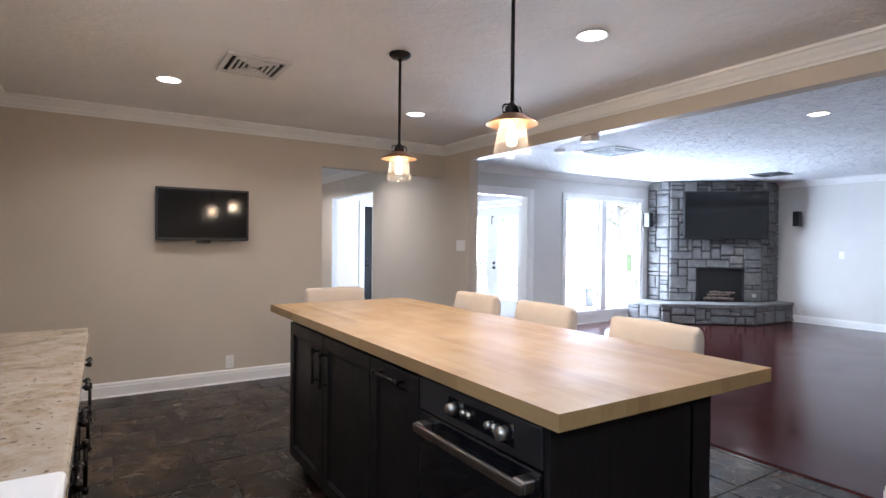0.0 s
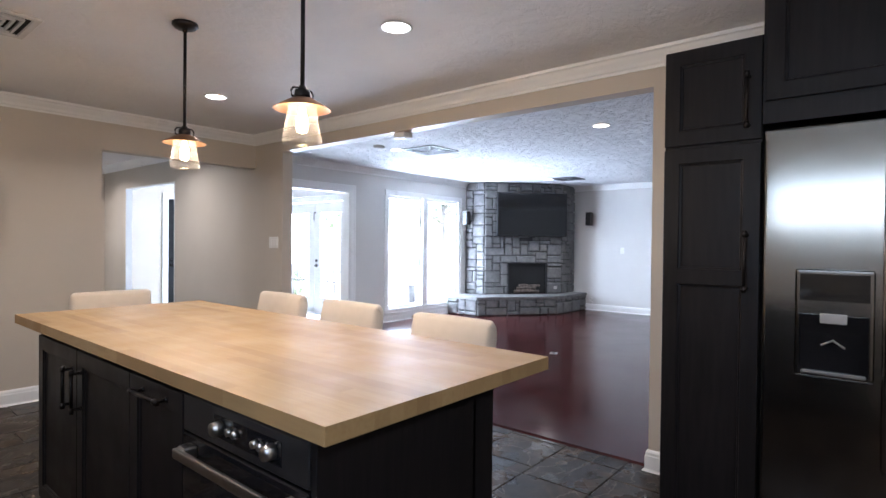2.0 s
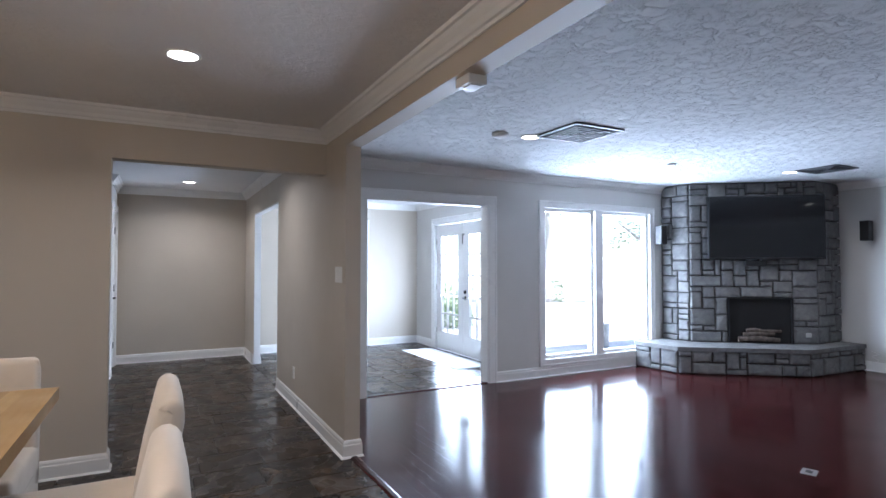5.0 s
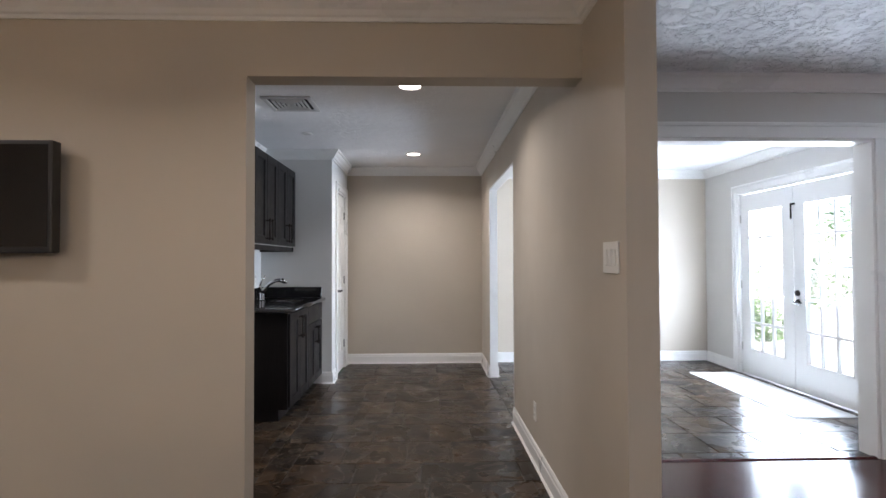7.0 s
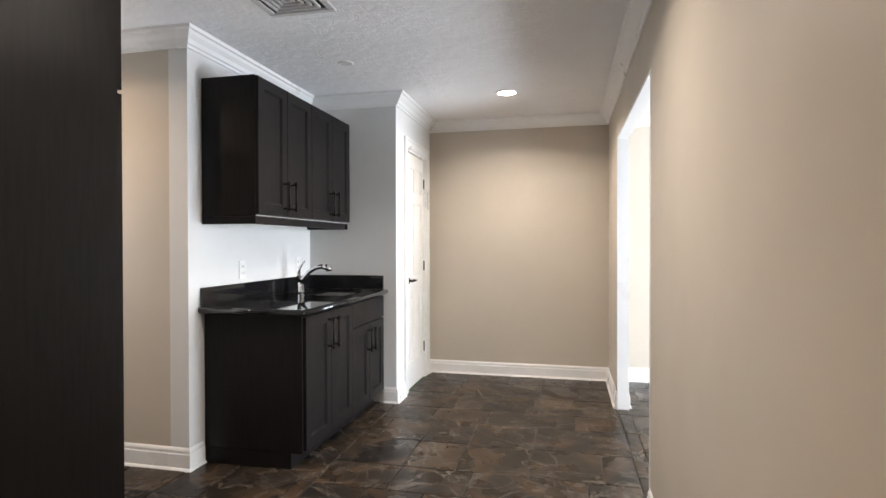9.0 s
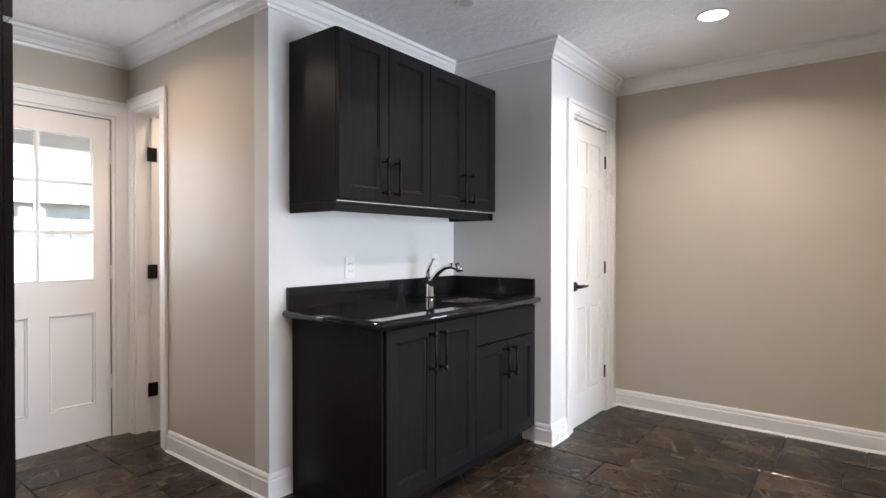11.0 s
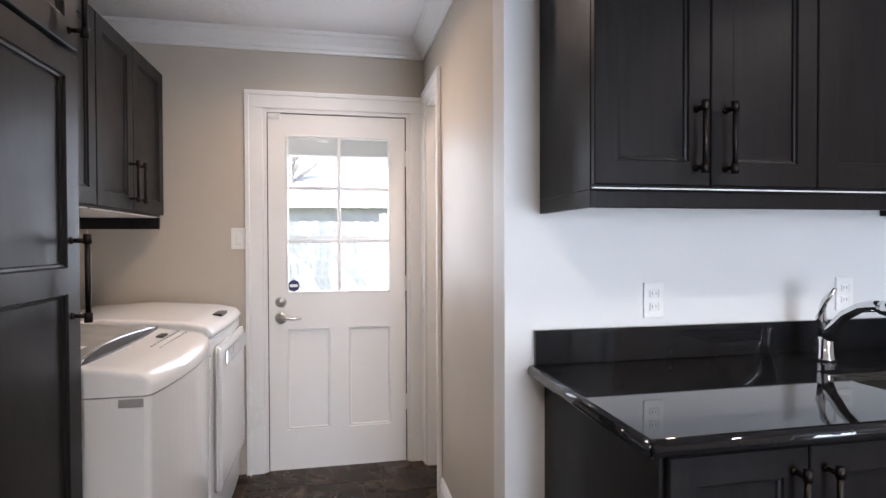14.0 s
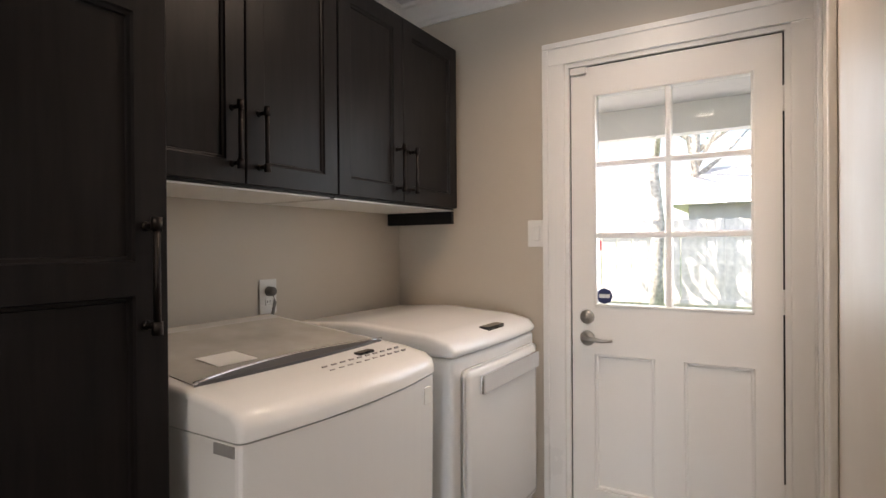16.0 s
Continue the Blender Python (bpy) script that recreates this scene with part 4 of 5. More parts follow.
part("screen", B(0.132, 0.338, -0.0365, -0.0345, 1.125, 1.222, 0.001, 1), BLACKG, dsp)
bm = bmesh.new()
box(bm, 0.132, 0.338, -0.0362, -0.0345, 0.862, 1.075, 0.004, 1)
part("recess", bm, BLACKG, dsp, "dark dispenser recess")
part("paddle", B(0.195, 0.275, -0.046, -0.036, 1.045, 1.08, 0.004, 2), GREYP, dsp)
bm = tube([(0.20, -0.040, 0.965), (0.235, -0.044, 0.985), (0.27, -0.040, 0.96)], 0.004, 8)
part("hook", bm, NICKEL, dsp)
part("drip_tray", B(0.14, 0.33, -0.052, -0.036, 0.858, 0.87, 0.003, 1), NICKEL, dsp)
fc = thing("over_fridge_cabinet", "black shaker cabinet over the fridge", "cabinet", (CX - 0.02, 0.344, 0), -90)
bm = B(0.0, 0.93, 0.0, XB - CX + 0.014, 1.80, 2.34, 0.0015, 1)
part("body", bm, BLACK, fc)
shaker(fc, 0.01, 0.465, 1.885, 2.33, ())
shaker(fc, 0.465, 0.92, 1.885, 2.33, ())


# ---- televisions, lamps, fittings ----
def television(name, label, loc, rz, w, h, tilt=0.0):
    t = thing(name, label, "television", loc, rz)
    part("case", B(-w / 2, w / 2, -0.02, 0.035, -h / 2, h / 2, 0.008, 2), BLACKP, t)
    part("screen", B(-w / 2 + 0.018, w / 2 - 0.018, -0.0225, -0.0195, -h / 2 + 0.026, h / 2 - 0.018), SCREEN, t, "glossy dark screen")
    part("wall_bracket", B(-0.15, 0.15, 0.033, 0.094, -0.12, 0.12, 0.004, 1), BLACKP, t)
    part("sensor", B(-0.06, 0.06, -0.015, 0.02, -h / 2 - 0.022, -h / 2 - 0.002, 0.004, 1), BLACKP, t)
    return t


television("television", "small black flat television mounted on the beige wall", (0.922, YT - 0.097, 1.562), 0, 0.765, 0.462)


def pendant(x, y, drop):
    p = thing("pendant_lamp", "bronze and clear glass pendant lamp, lit", "pendant lamp", (x, y, H - 0.001), 0, "pendants over the island")
    part("canopy", lathe([(0.0, 0.0), (0.062, 0.0), (0.064, -0.012), (0.05, -0.026), (0.012, -0.03), (0.0, -0.03)], 28), IRON, p, "", True)
    bm = tube([(0, 0, -0.03), (0, 0, -0.045)], 0.012)
    part("swivel", bm, IRON, p, "", True)
    z = -drop
    part("rod", tube([(0, 0, -0.04), (0, 0, -0.24), (0, 0, z + 0.21)], 0.008), IRON, p, "thin bronze rod", True)
    part("socket", lathe([(0.0, z + 0.218), (0.012, z + 0.216), (0.017, z + 0.203), (0.028, z + 0.198), (0.030, z + 0.170), (0.0, z + 0.166)], 24), IRON, p, "", True)
    for sx in (-1, 1):
        part("yoke", tube([(sx * 0.026, 0, z + 0.166), (sx * 0.047, 0, z + 0.172), (sx * 0.049, 0, z + 0.190), (sx * 0.040, 0, z + 0.203), (sx * 0.016, 0, z + 0.206)], 0.0038, 8), IRON, p, "", True)
    part("shade", lathe([(0.025, z + 0.172), (0.042, z + 0.167), (0.103, z + 0.131), (0.1055, z + 0.1285), (0.103, z + 0.127), (0.042, z + 0.162), (0.025, z + 0.168)], 32), BRASSY, p, "flared copper shade", True)
    g = part("glass", lathe([(0.050, z + 0.148), (0.073, z + 0.014), (0.0725, z + 0.004), (0.067, z), (0.065, z + 0.003), (0.070, z + 0.007), (0.0712, z + 0.014), (0.0480, z + 0.148)], 32), LAMPGLASS, p, "clear glass cylinder", True)
    g.visible_shadow = False
    part("bulb", lathe([(0.0, z + 0.140), (0.011, z + 0.136), (0.013, z + 0.115), (0.020, z + 0.094), (0.023, z + 0.070), (0.018, z + 0.046), (0.0, z + 0.038)], 20), FILAMENT, p, "glowing filament bulb", True).visible_shadow = False
    lamp("pendant_glow", "POINT", Matrix.Translation((x, y, H - drop + 0.072)), 4.6, WARM, radius=0.026)


pendant(1.55, 1.635, 0.755)
pendant(1.63, 2.765, 0.745)


def can_light(x, y, z, on=True, power=2.5, r=0.085, spread=2.6, tint=(1.0, 0.93, 0.84)):
    c = thing("recessed_light", "round recessed ceiling light, lit" if on else "round recessed ceiling light, unlit", "ceiling light", (x, y, z), 0, "recessed ceiling lights")
    part("trim_ring", lathe([(r - 0.014, 0.0), (r, -0.001), (r + 0.002, -0.005), (r - 0.006, -0.010), (r - 0.014, -0.006)], 32), TRIM, c, "", True)
    part("lens", lathe([(0.0, -0.003), (r - 0.013, -0.003), (r - 0.013, -0.006), (0.0, -0.007)], 28), LENS_ON if on else VENTW, c)
    if on:
        lamp("can_lamp", "AREA", look((x, y, z - 0.012), (x, y, 0)), power, tint, disk=0.13, spread=spread)


for x, y in ((0.54, 4.10), (2.34, 1.94), (2.43, 4.00), (0.54, 1.94), (0.54, -0.6), (2.1, -0.8)):
    can_light(x, y, H)
can_light(2.716, 6.49, HH, True, 4.6)
can_light(2.68, 8.805, HH, True, 5.0)
can_light(0.35, 6.50, HH, True, 2.6, tint=(1.0, 0.80, 0.62))
can_light(0.1, 7.62, HH, True, 2.0, tint=(1.0, 0.80, 0.62))
# Two unseen ceiling lights, added to brighten the stair hall and side room.
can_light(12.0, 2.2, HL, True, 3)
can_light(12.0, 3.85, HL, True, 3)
can_light(1.72, 7.87, HH, False, r=0.05)
can_light(5.36, 2.15, HL, True, 3)
can_light(8.95, 4.72, HL, True, 3)
can_light(5.15, 4.72, HL, True, 3)
can_light(5.36, -0.3, HL, True, 3)
can_light(8.9, 1.6, HL, True, 3)


def ceiling_vent(x, y, z, w, d, mode, label, mat=VENTW):
    v = thing("ceiling_vent", label, "vent", (x, y, z))
    # Near-black sheet standing in for the shade inside the duct.
    part("backing", B(-w / 2 + 0.02, w / 2 - 0.02, -d / 2 + 0.02, d / 2 - 0.02, -0.004, -0.001), DARKHOLE, v)
    bm = bmesh.new()
    for q in ((-w / 2, w / 2, -d / 2, -d / 2 + 0.035), (-w / 2, w / 2, d / 2 - 0.035, d / 2), (-w / 2, -w / 2 + 0.035, -d / 2 + 0.035, d / 2 - 0.035), (w / 2 - 0.035, w / 2, -d / 2 + 0.035, d / 2 - 0.035)):
        box(bm, *q, -0.014, -0.001, 0.004, 1)
    part("frame", bm, mat, v)
    n = 5
    if mode == "rings":
        for i in range(1, n):
            k = 1 - i / n
            a, b2 = (w / 2 - 0.03) * k, (d / 2 - 0.03) * k
            bm = bmesh.new()
            t = 0.012
            for q in ((-a, a, -b2, -b2 + t), (-a, a, b2 - t, b2), (-a, -a + t, -b2 + t, b2 - t), (a - t, a, -b2 + t, b2 - t)):
                box(bm, *q, -0.016, -0.004)
            part("slat", bm, mat, v)
    else:
        for i in range(7):
            y2 = -d / 2 + 0.045 + (d - 0.09) * i / 6
            bm = B(-w / 2 + 0.03, w / 2 - 0.03, -0.011, 0.011, -0.003, 0.003)
            o = part("slat", bm, mat, v)
            o.matrix_basis = pose(0, y2, -0.010, 35, 0, 0)
    return v


ceiling_vent(0.96, 3.48, H, 0.38, 0.40, "rings", "white square ceiling vent in the kitchen")
ceiling_vent(1.82, 6.915, HH, 0.36, 0.36, "rings", "white square ceiling vent in the hall")
ceiling_vent(5.42, 4.42, HL, 0.52, 0.52, "rings", "grey square ceiling vent in the living room", VENTG)
ceiling_vent(9.1, 4.40, HL, 0.45, 0.45, "rings", "grey square ceiling vent near the fireplace", VENTG)


def plate(name, label, cat, loc, rz, w, h, kind, n=1):
    """A wall plate whose face looks along -y of its own frame."""
    p = thing(name, label, cat, loc, rz)
    part("cover", B(-w / 2, w / 2, -0.007, -0.0005, -h / 2, h / 2, 0.003, 2), PLASTIC, p)
    for i in range(n):
        x = (i - (n - 1) / 2) * 0.046
        if kind == "rocker":
            part("rocker", B(x - 0.016, x + 0.016, -0.011, -0.006, -0.033, 0.033, 0.003, 1), PLASTIC, p)
        elif kind == "outlet":
            for z in (-0.021, 0.021):
                o = part("receptacle", B(x - 0.016, x + 0.016, -0.009, -0.006, z - 0.013, z + 0.013, 0.004, 2), PLASTIC, p)
                for dx in (-0.006, 0.006):
                    part("slot", B(x + dx - 0.001, x + dx + 0.001, -0.0096, -0.0088, z - 0.004, z + 0.006), BLACKP, o)
    return p


plate("wall_outlet", "white duplex outlet on the beige wall", "outlet", (1.165, YT, 0.205), 0, 0.072, 0.118, "outlet")
plate("light_switch", "white three-gang rocker switch", "light switch", (XB, 4.885, 1.305), -90, 0.165, 0.118, "rocker", 3)
plate("light_switch", "white two-gang rocker switch beside the back door", "light switch", (XD, 6.115, 1.325), 90, 0.085, 0.118, "rocker", 1)
plate("wall_outlet", "white duplex outlet over the black counter", "outlet", (XS, 7.667, 1.11), 90, 0.072, 0.118, "outlet")
plate("wall_outlet", "white duplex outlet over the black counter", "outlet", (XS, 8.42, 1.115), 90, 0.072, 0.118, "outlet")
plate("wall_outlet", "white outlet low on the hall wall", "outlet", (XH, 6.35, 0.33), -90, 0.072, 0.118, "outlet")
plate("light_switch", "white switch on the greige living room wall", "light switch", (XE, 3.957, 1.20), -90, 0.072, 0.118, "rocker")
plate("thermostat", "white square thermostat on the living room wall", "thermostat", (XE, 3.265, 1.30), -90, 0.13, 0.11, "none")
plate("wall_outlet", "white outlet on the living room wall", "outlet", (XE, 3.24, 0.29), -90, 0.072, 0.118, "outlet")
plate("wall_outlet", "white outlet on the beam post wall", "outlet", (XB, 0.80, 1.12), -90, 0.072, 0.118, "outlet")
wo = plate("washer_outlet", "white outlet with a grey plug over the washer", "outlet", (0.40, YT2, 1.085), 180, 0.08, 0.13, "outlet")
bm = bmesh.new()
cyl(bm, (0, -0.008, 0.02), (0, -0.035, 0.02), 0.019, 0.017, 16)
pl = part("plug", bm, CORD, wo, "grey round plug", True)
part("cord", tube([(0, -0.03, 0.015), (-0.002, -0.045, -0.02), (-0.004, -0.03, -0.08), (-0.004, -0.02, -0.17)], 0.006), CORD, pl, "", True)

mt = thing("motion_sensor", "small white sensor box under the beam", "sensor", (3.59, 3.10, 2.235))
part("case", B(-0.05, 0.05, -0.06, 0.06, -0.045, -0.001, 0.008, 2), PLASTIC, mt)
part("lens", B(-0.03, 0.03, -0.045, 0.02, -0.049, -0.044, 0.002, 1), VENTW, mt)
sd = thing("smoke_detector", "round white smoke detector on the ceiling", "smoke detector", (4.85, 4.74, HL))
part("case", lathe([(0.0, -0.001), (0.068, -0.001), (0.07, -0.018), (0.05, -0.034), (0.0, -0.036)], 28), PLASTIC, sd, "", True)
sd = thing("smoke_detector", "small round white detector on the textured ceiling", "smoke detector", (7.28, 5.02, HL))
part("case", lathe([(0.0, -0.001), (0.045, -0.001), (0.045, -0.02), (0.0, -0.024)], 24), PLASTIC, sd, "", True)
fb = thing("floor_outlet", "small pale floor outlet plate in the wood floor", "outlet", (6.14, 3.05, 0.012), 20)
part("cover", B(-0.06, 0.06, -0.045, 0.045, 0.0005, 0.006, 0.002, 1), GREYP, fb)
part("lid", B(-0.025, 0.025, -0.02, 0.02, 0.006, 0.008), BLACKP, fb)


# ---- fireplace ----
def stone_mesh(w, h, rnd):
    """One rough-faced stone, x 0..w, z 0..h, its face towards -y."""
    bm = bmesh.new()
    j = lambda a: rnd.uniform(-a, a)
    g = 0.006
    nx, nz = 3, 3
    def ring(inset, y, jit):
        pts = []
        x0, x1, z0, z1 = g + inset, w - g - inset, g + inset, h - g - inset
        for i in range(nx):
            pts.append((x0 + (x1 - x0) * i / nx, z0))
        for i in range(nz):
            pts.append((x1, z0 + (z1 - z0) * i / nz))
        for i in range(nx):
            pts.append((x1 - (x1 - x0) * i / nx, z1))
        for i in range(nz):
            pts.append((x0, z1 - (z1 - z0) * i / nz))
        return [bm.verts.new((x + j(jit), y + j(jit), z + j(jit))) for x, z in pts]
    a = ring(0, 0.02, 0.0)
    b2 = ring(0.002, -0.012, 0.004)
    c = ring(min(w, h) * 0.12, -0.019 - rnd.uniform(0, 0.008), 0.003)
    m = len(a)
    for p, q in ((a, b2), (b2, c)):
        for i in range(m):
            bm.faces.new((p[i], p[(i + 1) % m], q[(i + 1) % m], q[i]))
    ctr = bm.verts.new((w / 2 + j(0.02), -0.022 - rnd.uniform(0, 0.010), h / 2 + j(0.01)))
    for i in range(m):
        bm.faces.new((c[i], c[(i + 1) % m], ctr))
    return bm


def stone_face(parent, p, q, z0, z1, rnd, holes=()):
    """Stones in uneven courses on the face from p to q (seen from its right-hand side)."""
    p, q = Vector((*p, 0)), Vector((*q, 0))
    d = (q - p)
    length = d.length
    ang = math.degrees(math.atan2(d.y, d.x))
    def lines(a, b2, stops, step):
        """Grid lines from a to b2 through every stop, about a step apart."""
        out, marks = [], sorted({a, b2, *[q for q in stops if a + 0.02 < q < b2 - 0.02]})
        for u, v in zip(marks, marks[1:]):
            k = max(1, round((v - u) / step))
            out += [u + (v - u) * i / k for i in range(k)]
        return out + [b2]
    xs = lines(0.0, length, [q for h in holes for q in h[:2]], 0.082)
    zs = lines(z0, z1, [q for h in holes for q in h[2:]], 0.072)
    nx, nz = len(xs) - 1, len(zs) - 1
    taken = {(i, k) for i in range(nx) for k in range(nz) for hx0, hx1, hz0, hz1 in holes
             if hx0 < (xs[i] + xs[i + 1]) / 2 < hx1 and hz0 < (zs[k] + zs[k + 1]) / 2 < hz1}
    for k in range(nz):
        for i in range(nx):
            if (i, k) in taken:
                continue
            cw, ch = rnd.choice(((4, 2), (3, 2), (3, 3), (2, 2), (2, 1), (3, 1), (4, 3), (5, 2), (2, 3)))
            while cw > 1 and (i + cw > nx or any((i + q, k) in taken for q in range(cw))):
                cw -= 1
            while ch > 1 and (k + ch > nz or any((i + q, k + ch - 1) in taken for q in range(cw))):
                ch -= 1
            if i + cw == nx - 1 and (nx - 1, k) not in taken and not any((nx - 1, k + q) in taken for q in range(ch)):
                cw += 1
            taken |= {(i + q, k + r) for q in range(cw) for r in range(ch)}
            s = part("stone", stone_mesh(xs[i + cw] - xs[i], zs[k + ch] - zs[k], rnd), STONE, parent)
            wp = p + d.normalized() * xs[i]
            s.matrix_basis = pose(wp.x, wp.y, zs[k], 0, 0, ang)


rnd = random.Random(7)
P = [(8.63, YN - 0.002), (8.68, 5.90), (9.91, 4.94), (XE - 0.002, 4.97)]
Q = [(8.10, YN - 0.002), (8.15, 5.67), (9.36, 4.75), (XE - 0.002, 4.70)]
HT = 0.30


def prism(path, z0, z1, inset):
    bm = bmesh.new()
    n = len(path)
    pts = [Vector(a) for a in path]
    off = []
    for i, p in enumerate(pts):
        ds = []
        if i > 0:
            ds.append((p - pts[i - 1]).normalized())
        if i < n - 1:
            ds.append((pts[i + 1] - p).normalized())
        ns = [Vector((-d.y, d.x)) for d in ds]
        o = ns[0] if len(ns) == 1 else (ns[0] + ns[1]) / (1 + ns[0].dot(ns[1]))
        off.append(p + o * inset)
    loop = [(v.x, v.y) for v in off] + [(XE - 0.002, YN - 0.002)]
    lo = [bm.verts.new((x, y, z0)) for x, y in loop]
    hi = [bm.verts.new((x, y, z1)) for x, y in loop]
    bm.faces.new(lo)
    bm.faces.new(hi)
    m = len(loop)
    for i in range(m):
        bm.faces.new((lo[i], lo[(i + 1) % m], hi[(i + 1) % m], hi[i]))
    return bm


fp = thing("fireplace", "grey field-stone corner fireplace with a raised hearth", "fireplace", (0, 0, 0))
core = prism(P, HT + 0.05, HL - 0.002, 0.018)
DL = (Vector(P[2]) - Vector(P[1])).length
F0, F1, FZ0, FZ1 = 0.47, 1.26, HT + 0.05, 0.945
part("core", core, MORTAR, fp, "dark recessed mortar")
part("hearth_core", prism(Q, 0.013, HT, 0.018), MORTAR, fp, "dark recessed mortar")
part("hearth_slab", prism(Q, HT, HT + 0.05, -0.03), STONE, fp, "grey stone hearth slab")
stone_face(fp, P[0], P[1], HT + 0.05, HL - 0.01, rnd)
stone_face(fp, P[1], P[2], HT + 0.05, HL - 0.01, rnd, [(F0, F1, FZ0, FZ1)])
stone_face(fp, P[2], P[3], HT + 0.05, HL - 0.01, rnd)
stone_face(fp, Q[0], Q[1], 0.013, HT, rnd)
stone_face(fp, Q[1], Q[2], 0.013, HT, rnd)
stone_face(fp, Q[2], Q[3], 0.013, HT, rnd)
# firebox: dark sheet against the core's face, for a sooty niche and its shade
dd = (Vector(P[2]) - Vector(P[1])).normalized()
ANG = math.degrees(math.atan2(dd.y, dd.x))
box_ob = thing("firebox", "sooty black firebox with gas logs, its shaded depth a dark sheet", "firebox", (P[1][0] + dd.x * F0, P[1][1] + dd.y * F0, FZ0), ANG)
fw = F1 - F0
bm = bmesh.new()
box(bm, 0.004, fw - 0.004, 0.008, 0.016, 0.002, FZ1 - FZ0)
part("back", bm, DARKHOLE, box_ob)
bm = bmesh.new()
for q in ((0.0, 0.02, 0.0, FZ1 - FZ0), (fw - 0.02, fw, 0.0, FZ1 - FZ0), (0.02, fw - 0.02, FZ1 - FZ0 - 0.02, FZ1 - FZ0)):
    box(bm, q[0], q[1], -0.030, 0.010, q[2] + 0.002, q[3] - 0.001)
part("surround", bm, BLACKP, box_ob, "thin black metal surround")
for i, (x0, x1, z, r) in enumerate(((0.12, 0.62, 0.05, 0.035), (0.18, 0.56, 0.11, 0.03), (0.22, 0.42, 0.165, 0.024), (0.36, 0.64, 0.15, 0.022))):
    part("log", tube([(x0, -0.02, z), ((x0 + x1) / 2, -0.022, z + 0.012), (x1, -0.02, z - 0.006 + 0.02 * (i % 2))], [r, r * 1.1, r * 0.85], 10), LOG, box_ob, "ceramic gas log")
tv = television("large_television", "large dark flat television mounted over the fireplace", (9.335, 5.255, 1.870), ANG, 1.40, 0.83)
sb = thing("speaker_box", "small black box under the large television", "speaker", (P[1][0] + dd.x * 0.80 - 0.04, P[1][1] + dd.y * 0.80 - 0.05, 1.40), ANG)
part("case", B(-0.13, 0.13, -0.03, 0.03, -0.035, 0.035, 0.01, 2), BLACKP, sb)
for loc, rz in (((8.49, YN - 0.02, 1.79), 0), ((XE, 4.60, 1.82), -90)):
    s = thing("wall_speaker", "small black wall speaker on a bracket", "speaker", loc, rz, "pair of wall speakers")
    part("cabinet", B(-0.055, 0.055, -0.15, -0.04, -0.13, 0.13, 0.012, 2), BLACKP, s)
    part("grille", B(-0.047, 0.047, -0.156, -0.149, -0.12, 0.12, 0.003, 1), DARKHOLE, s)
    part("bracket", B(-0.015, 0.015, -0.045, -0.001, -0.03, 0.03), BLACKP, s)
gv = thing("gas_valve", "small brass gas valve plate on the hearth wall", "valve", (P[1][0] + dd.x * 1.42 - 0.02, P[1][1] + dd.y * 1.42 - 0.035, 0.47), ANG)
part("plate", B(-0.035, 0.035, -0.012, 0.0, -0.03, 0.03, 0.004, 1), NICKEL, gv)
cc = thing("coiled_cable", "loose coil of white cable by the hearth", "cable", (10.44, 4.55, 0.16))
part("coil", tube([(0.03 * math.cos(a * 0.7), 0.05 * math.sin(a * 0.9), -0.06 + 0.012 * a) for a in range(16)], 0.004, 6), PLASTIC, cc, "", True)

# ---- laundry and sink niche ----
bc = thing("sink_base_cabinet", "black shaker base cabinet under the black counter", "cabinet", (1.70, 7.285, 0), 90)
carcass(bc, 1.335, 1.70 - XS - 0.004, 0.0, 0.875, 0.10)
shaker(bc, 0.01, 0.345, 0.115, 0.868, (), (0.305, 0.735, 0.19))
shaker(bc, 0.345, 0.685, 0.115, 0.868, (), (0.385, 0.735, 0.19))
slab_front(bc, 0.685, 1.33, 0.70, 0.868)
shaker(bc, 0.685, 1.008, 0.115, 0.695, (), (0.968, 0.575, 0.17))
shaker(bc, 1.008, 1.33, 0.115, 0.695, (), (1.048, 0.575, 0.17))
SX0, SX1, SY0, SY1 = 1.33, 1.62, 8.04, 8.44
bm = bmesh.new()
gx, gy = (XS + 0.002, SX0, SX1, 1.735), (7.245, SY0, SY1, 8.628)
gv = {(i, j, k): bm.verts.new((gx[i], gy[j], z)) for i in range(4) for j in range(4) for k, z in enumerate((0.877, 0.915))}
for i, j in [(a, b) for a in range(3) for b in range(3)]:
    if (i, j) != (1, 1):
        for k in (0, 1):
            bm.faces.new((gv[i, j, k], gv[i + 1, j, k], gv[i + 1, j + 1, k], gv[i, j + 1, k]))
rim = [(i, 0) for i in range(4)] + [(3, j) for j in (1, 2, 3)] + [(i, 3) for i in (2, 1, 0)] + [(0, j) for j in (2, 1)]
for loop in (rim, [(1, 1), (2, 1), (2, 2), (1, 2)]):
    for p, q in zip(loop, loop[1:] + loop[:1]):
        bm.faces.new((gv[*p, 0], gv[*q, 0], gv[*q, 1], gv[*p, 1]))
ctop = tagged(mesh_ob("black_counter", bm, BLACKGRANITE), "polished black granite counter with a backsplash", "worktop")
for p, q in (((1.735, 7.245, 0.896), (1.735, 8.628, 0.896)), ((XS + 0.003, 7.247, 0.896), (1.735, 7.247, 0.896))):
    bm = bmesh.new()
    cyl(bm, p, q, 0.019, None, 16)
    part("rounded_edge", bm, BLACKGRANITE, ctop, "", True)
bm = bmesh.new()
box(bm, XS + 0.002, XS + 0.022, 7.25, 8.628, 0.916, 1.025, 0.002, 1)
box(bm, XS + 0.023, 1.715, 8.607, 8.628, 0.916, 1.025, 0.002, 1)
part("backsplash", bm, BLACKGRANITE, ctop)
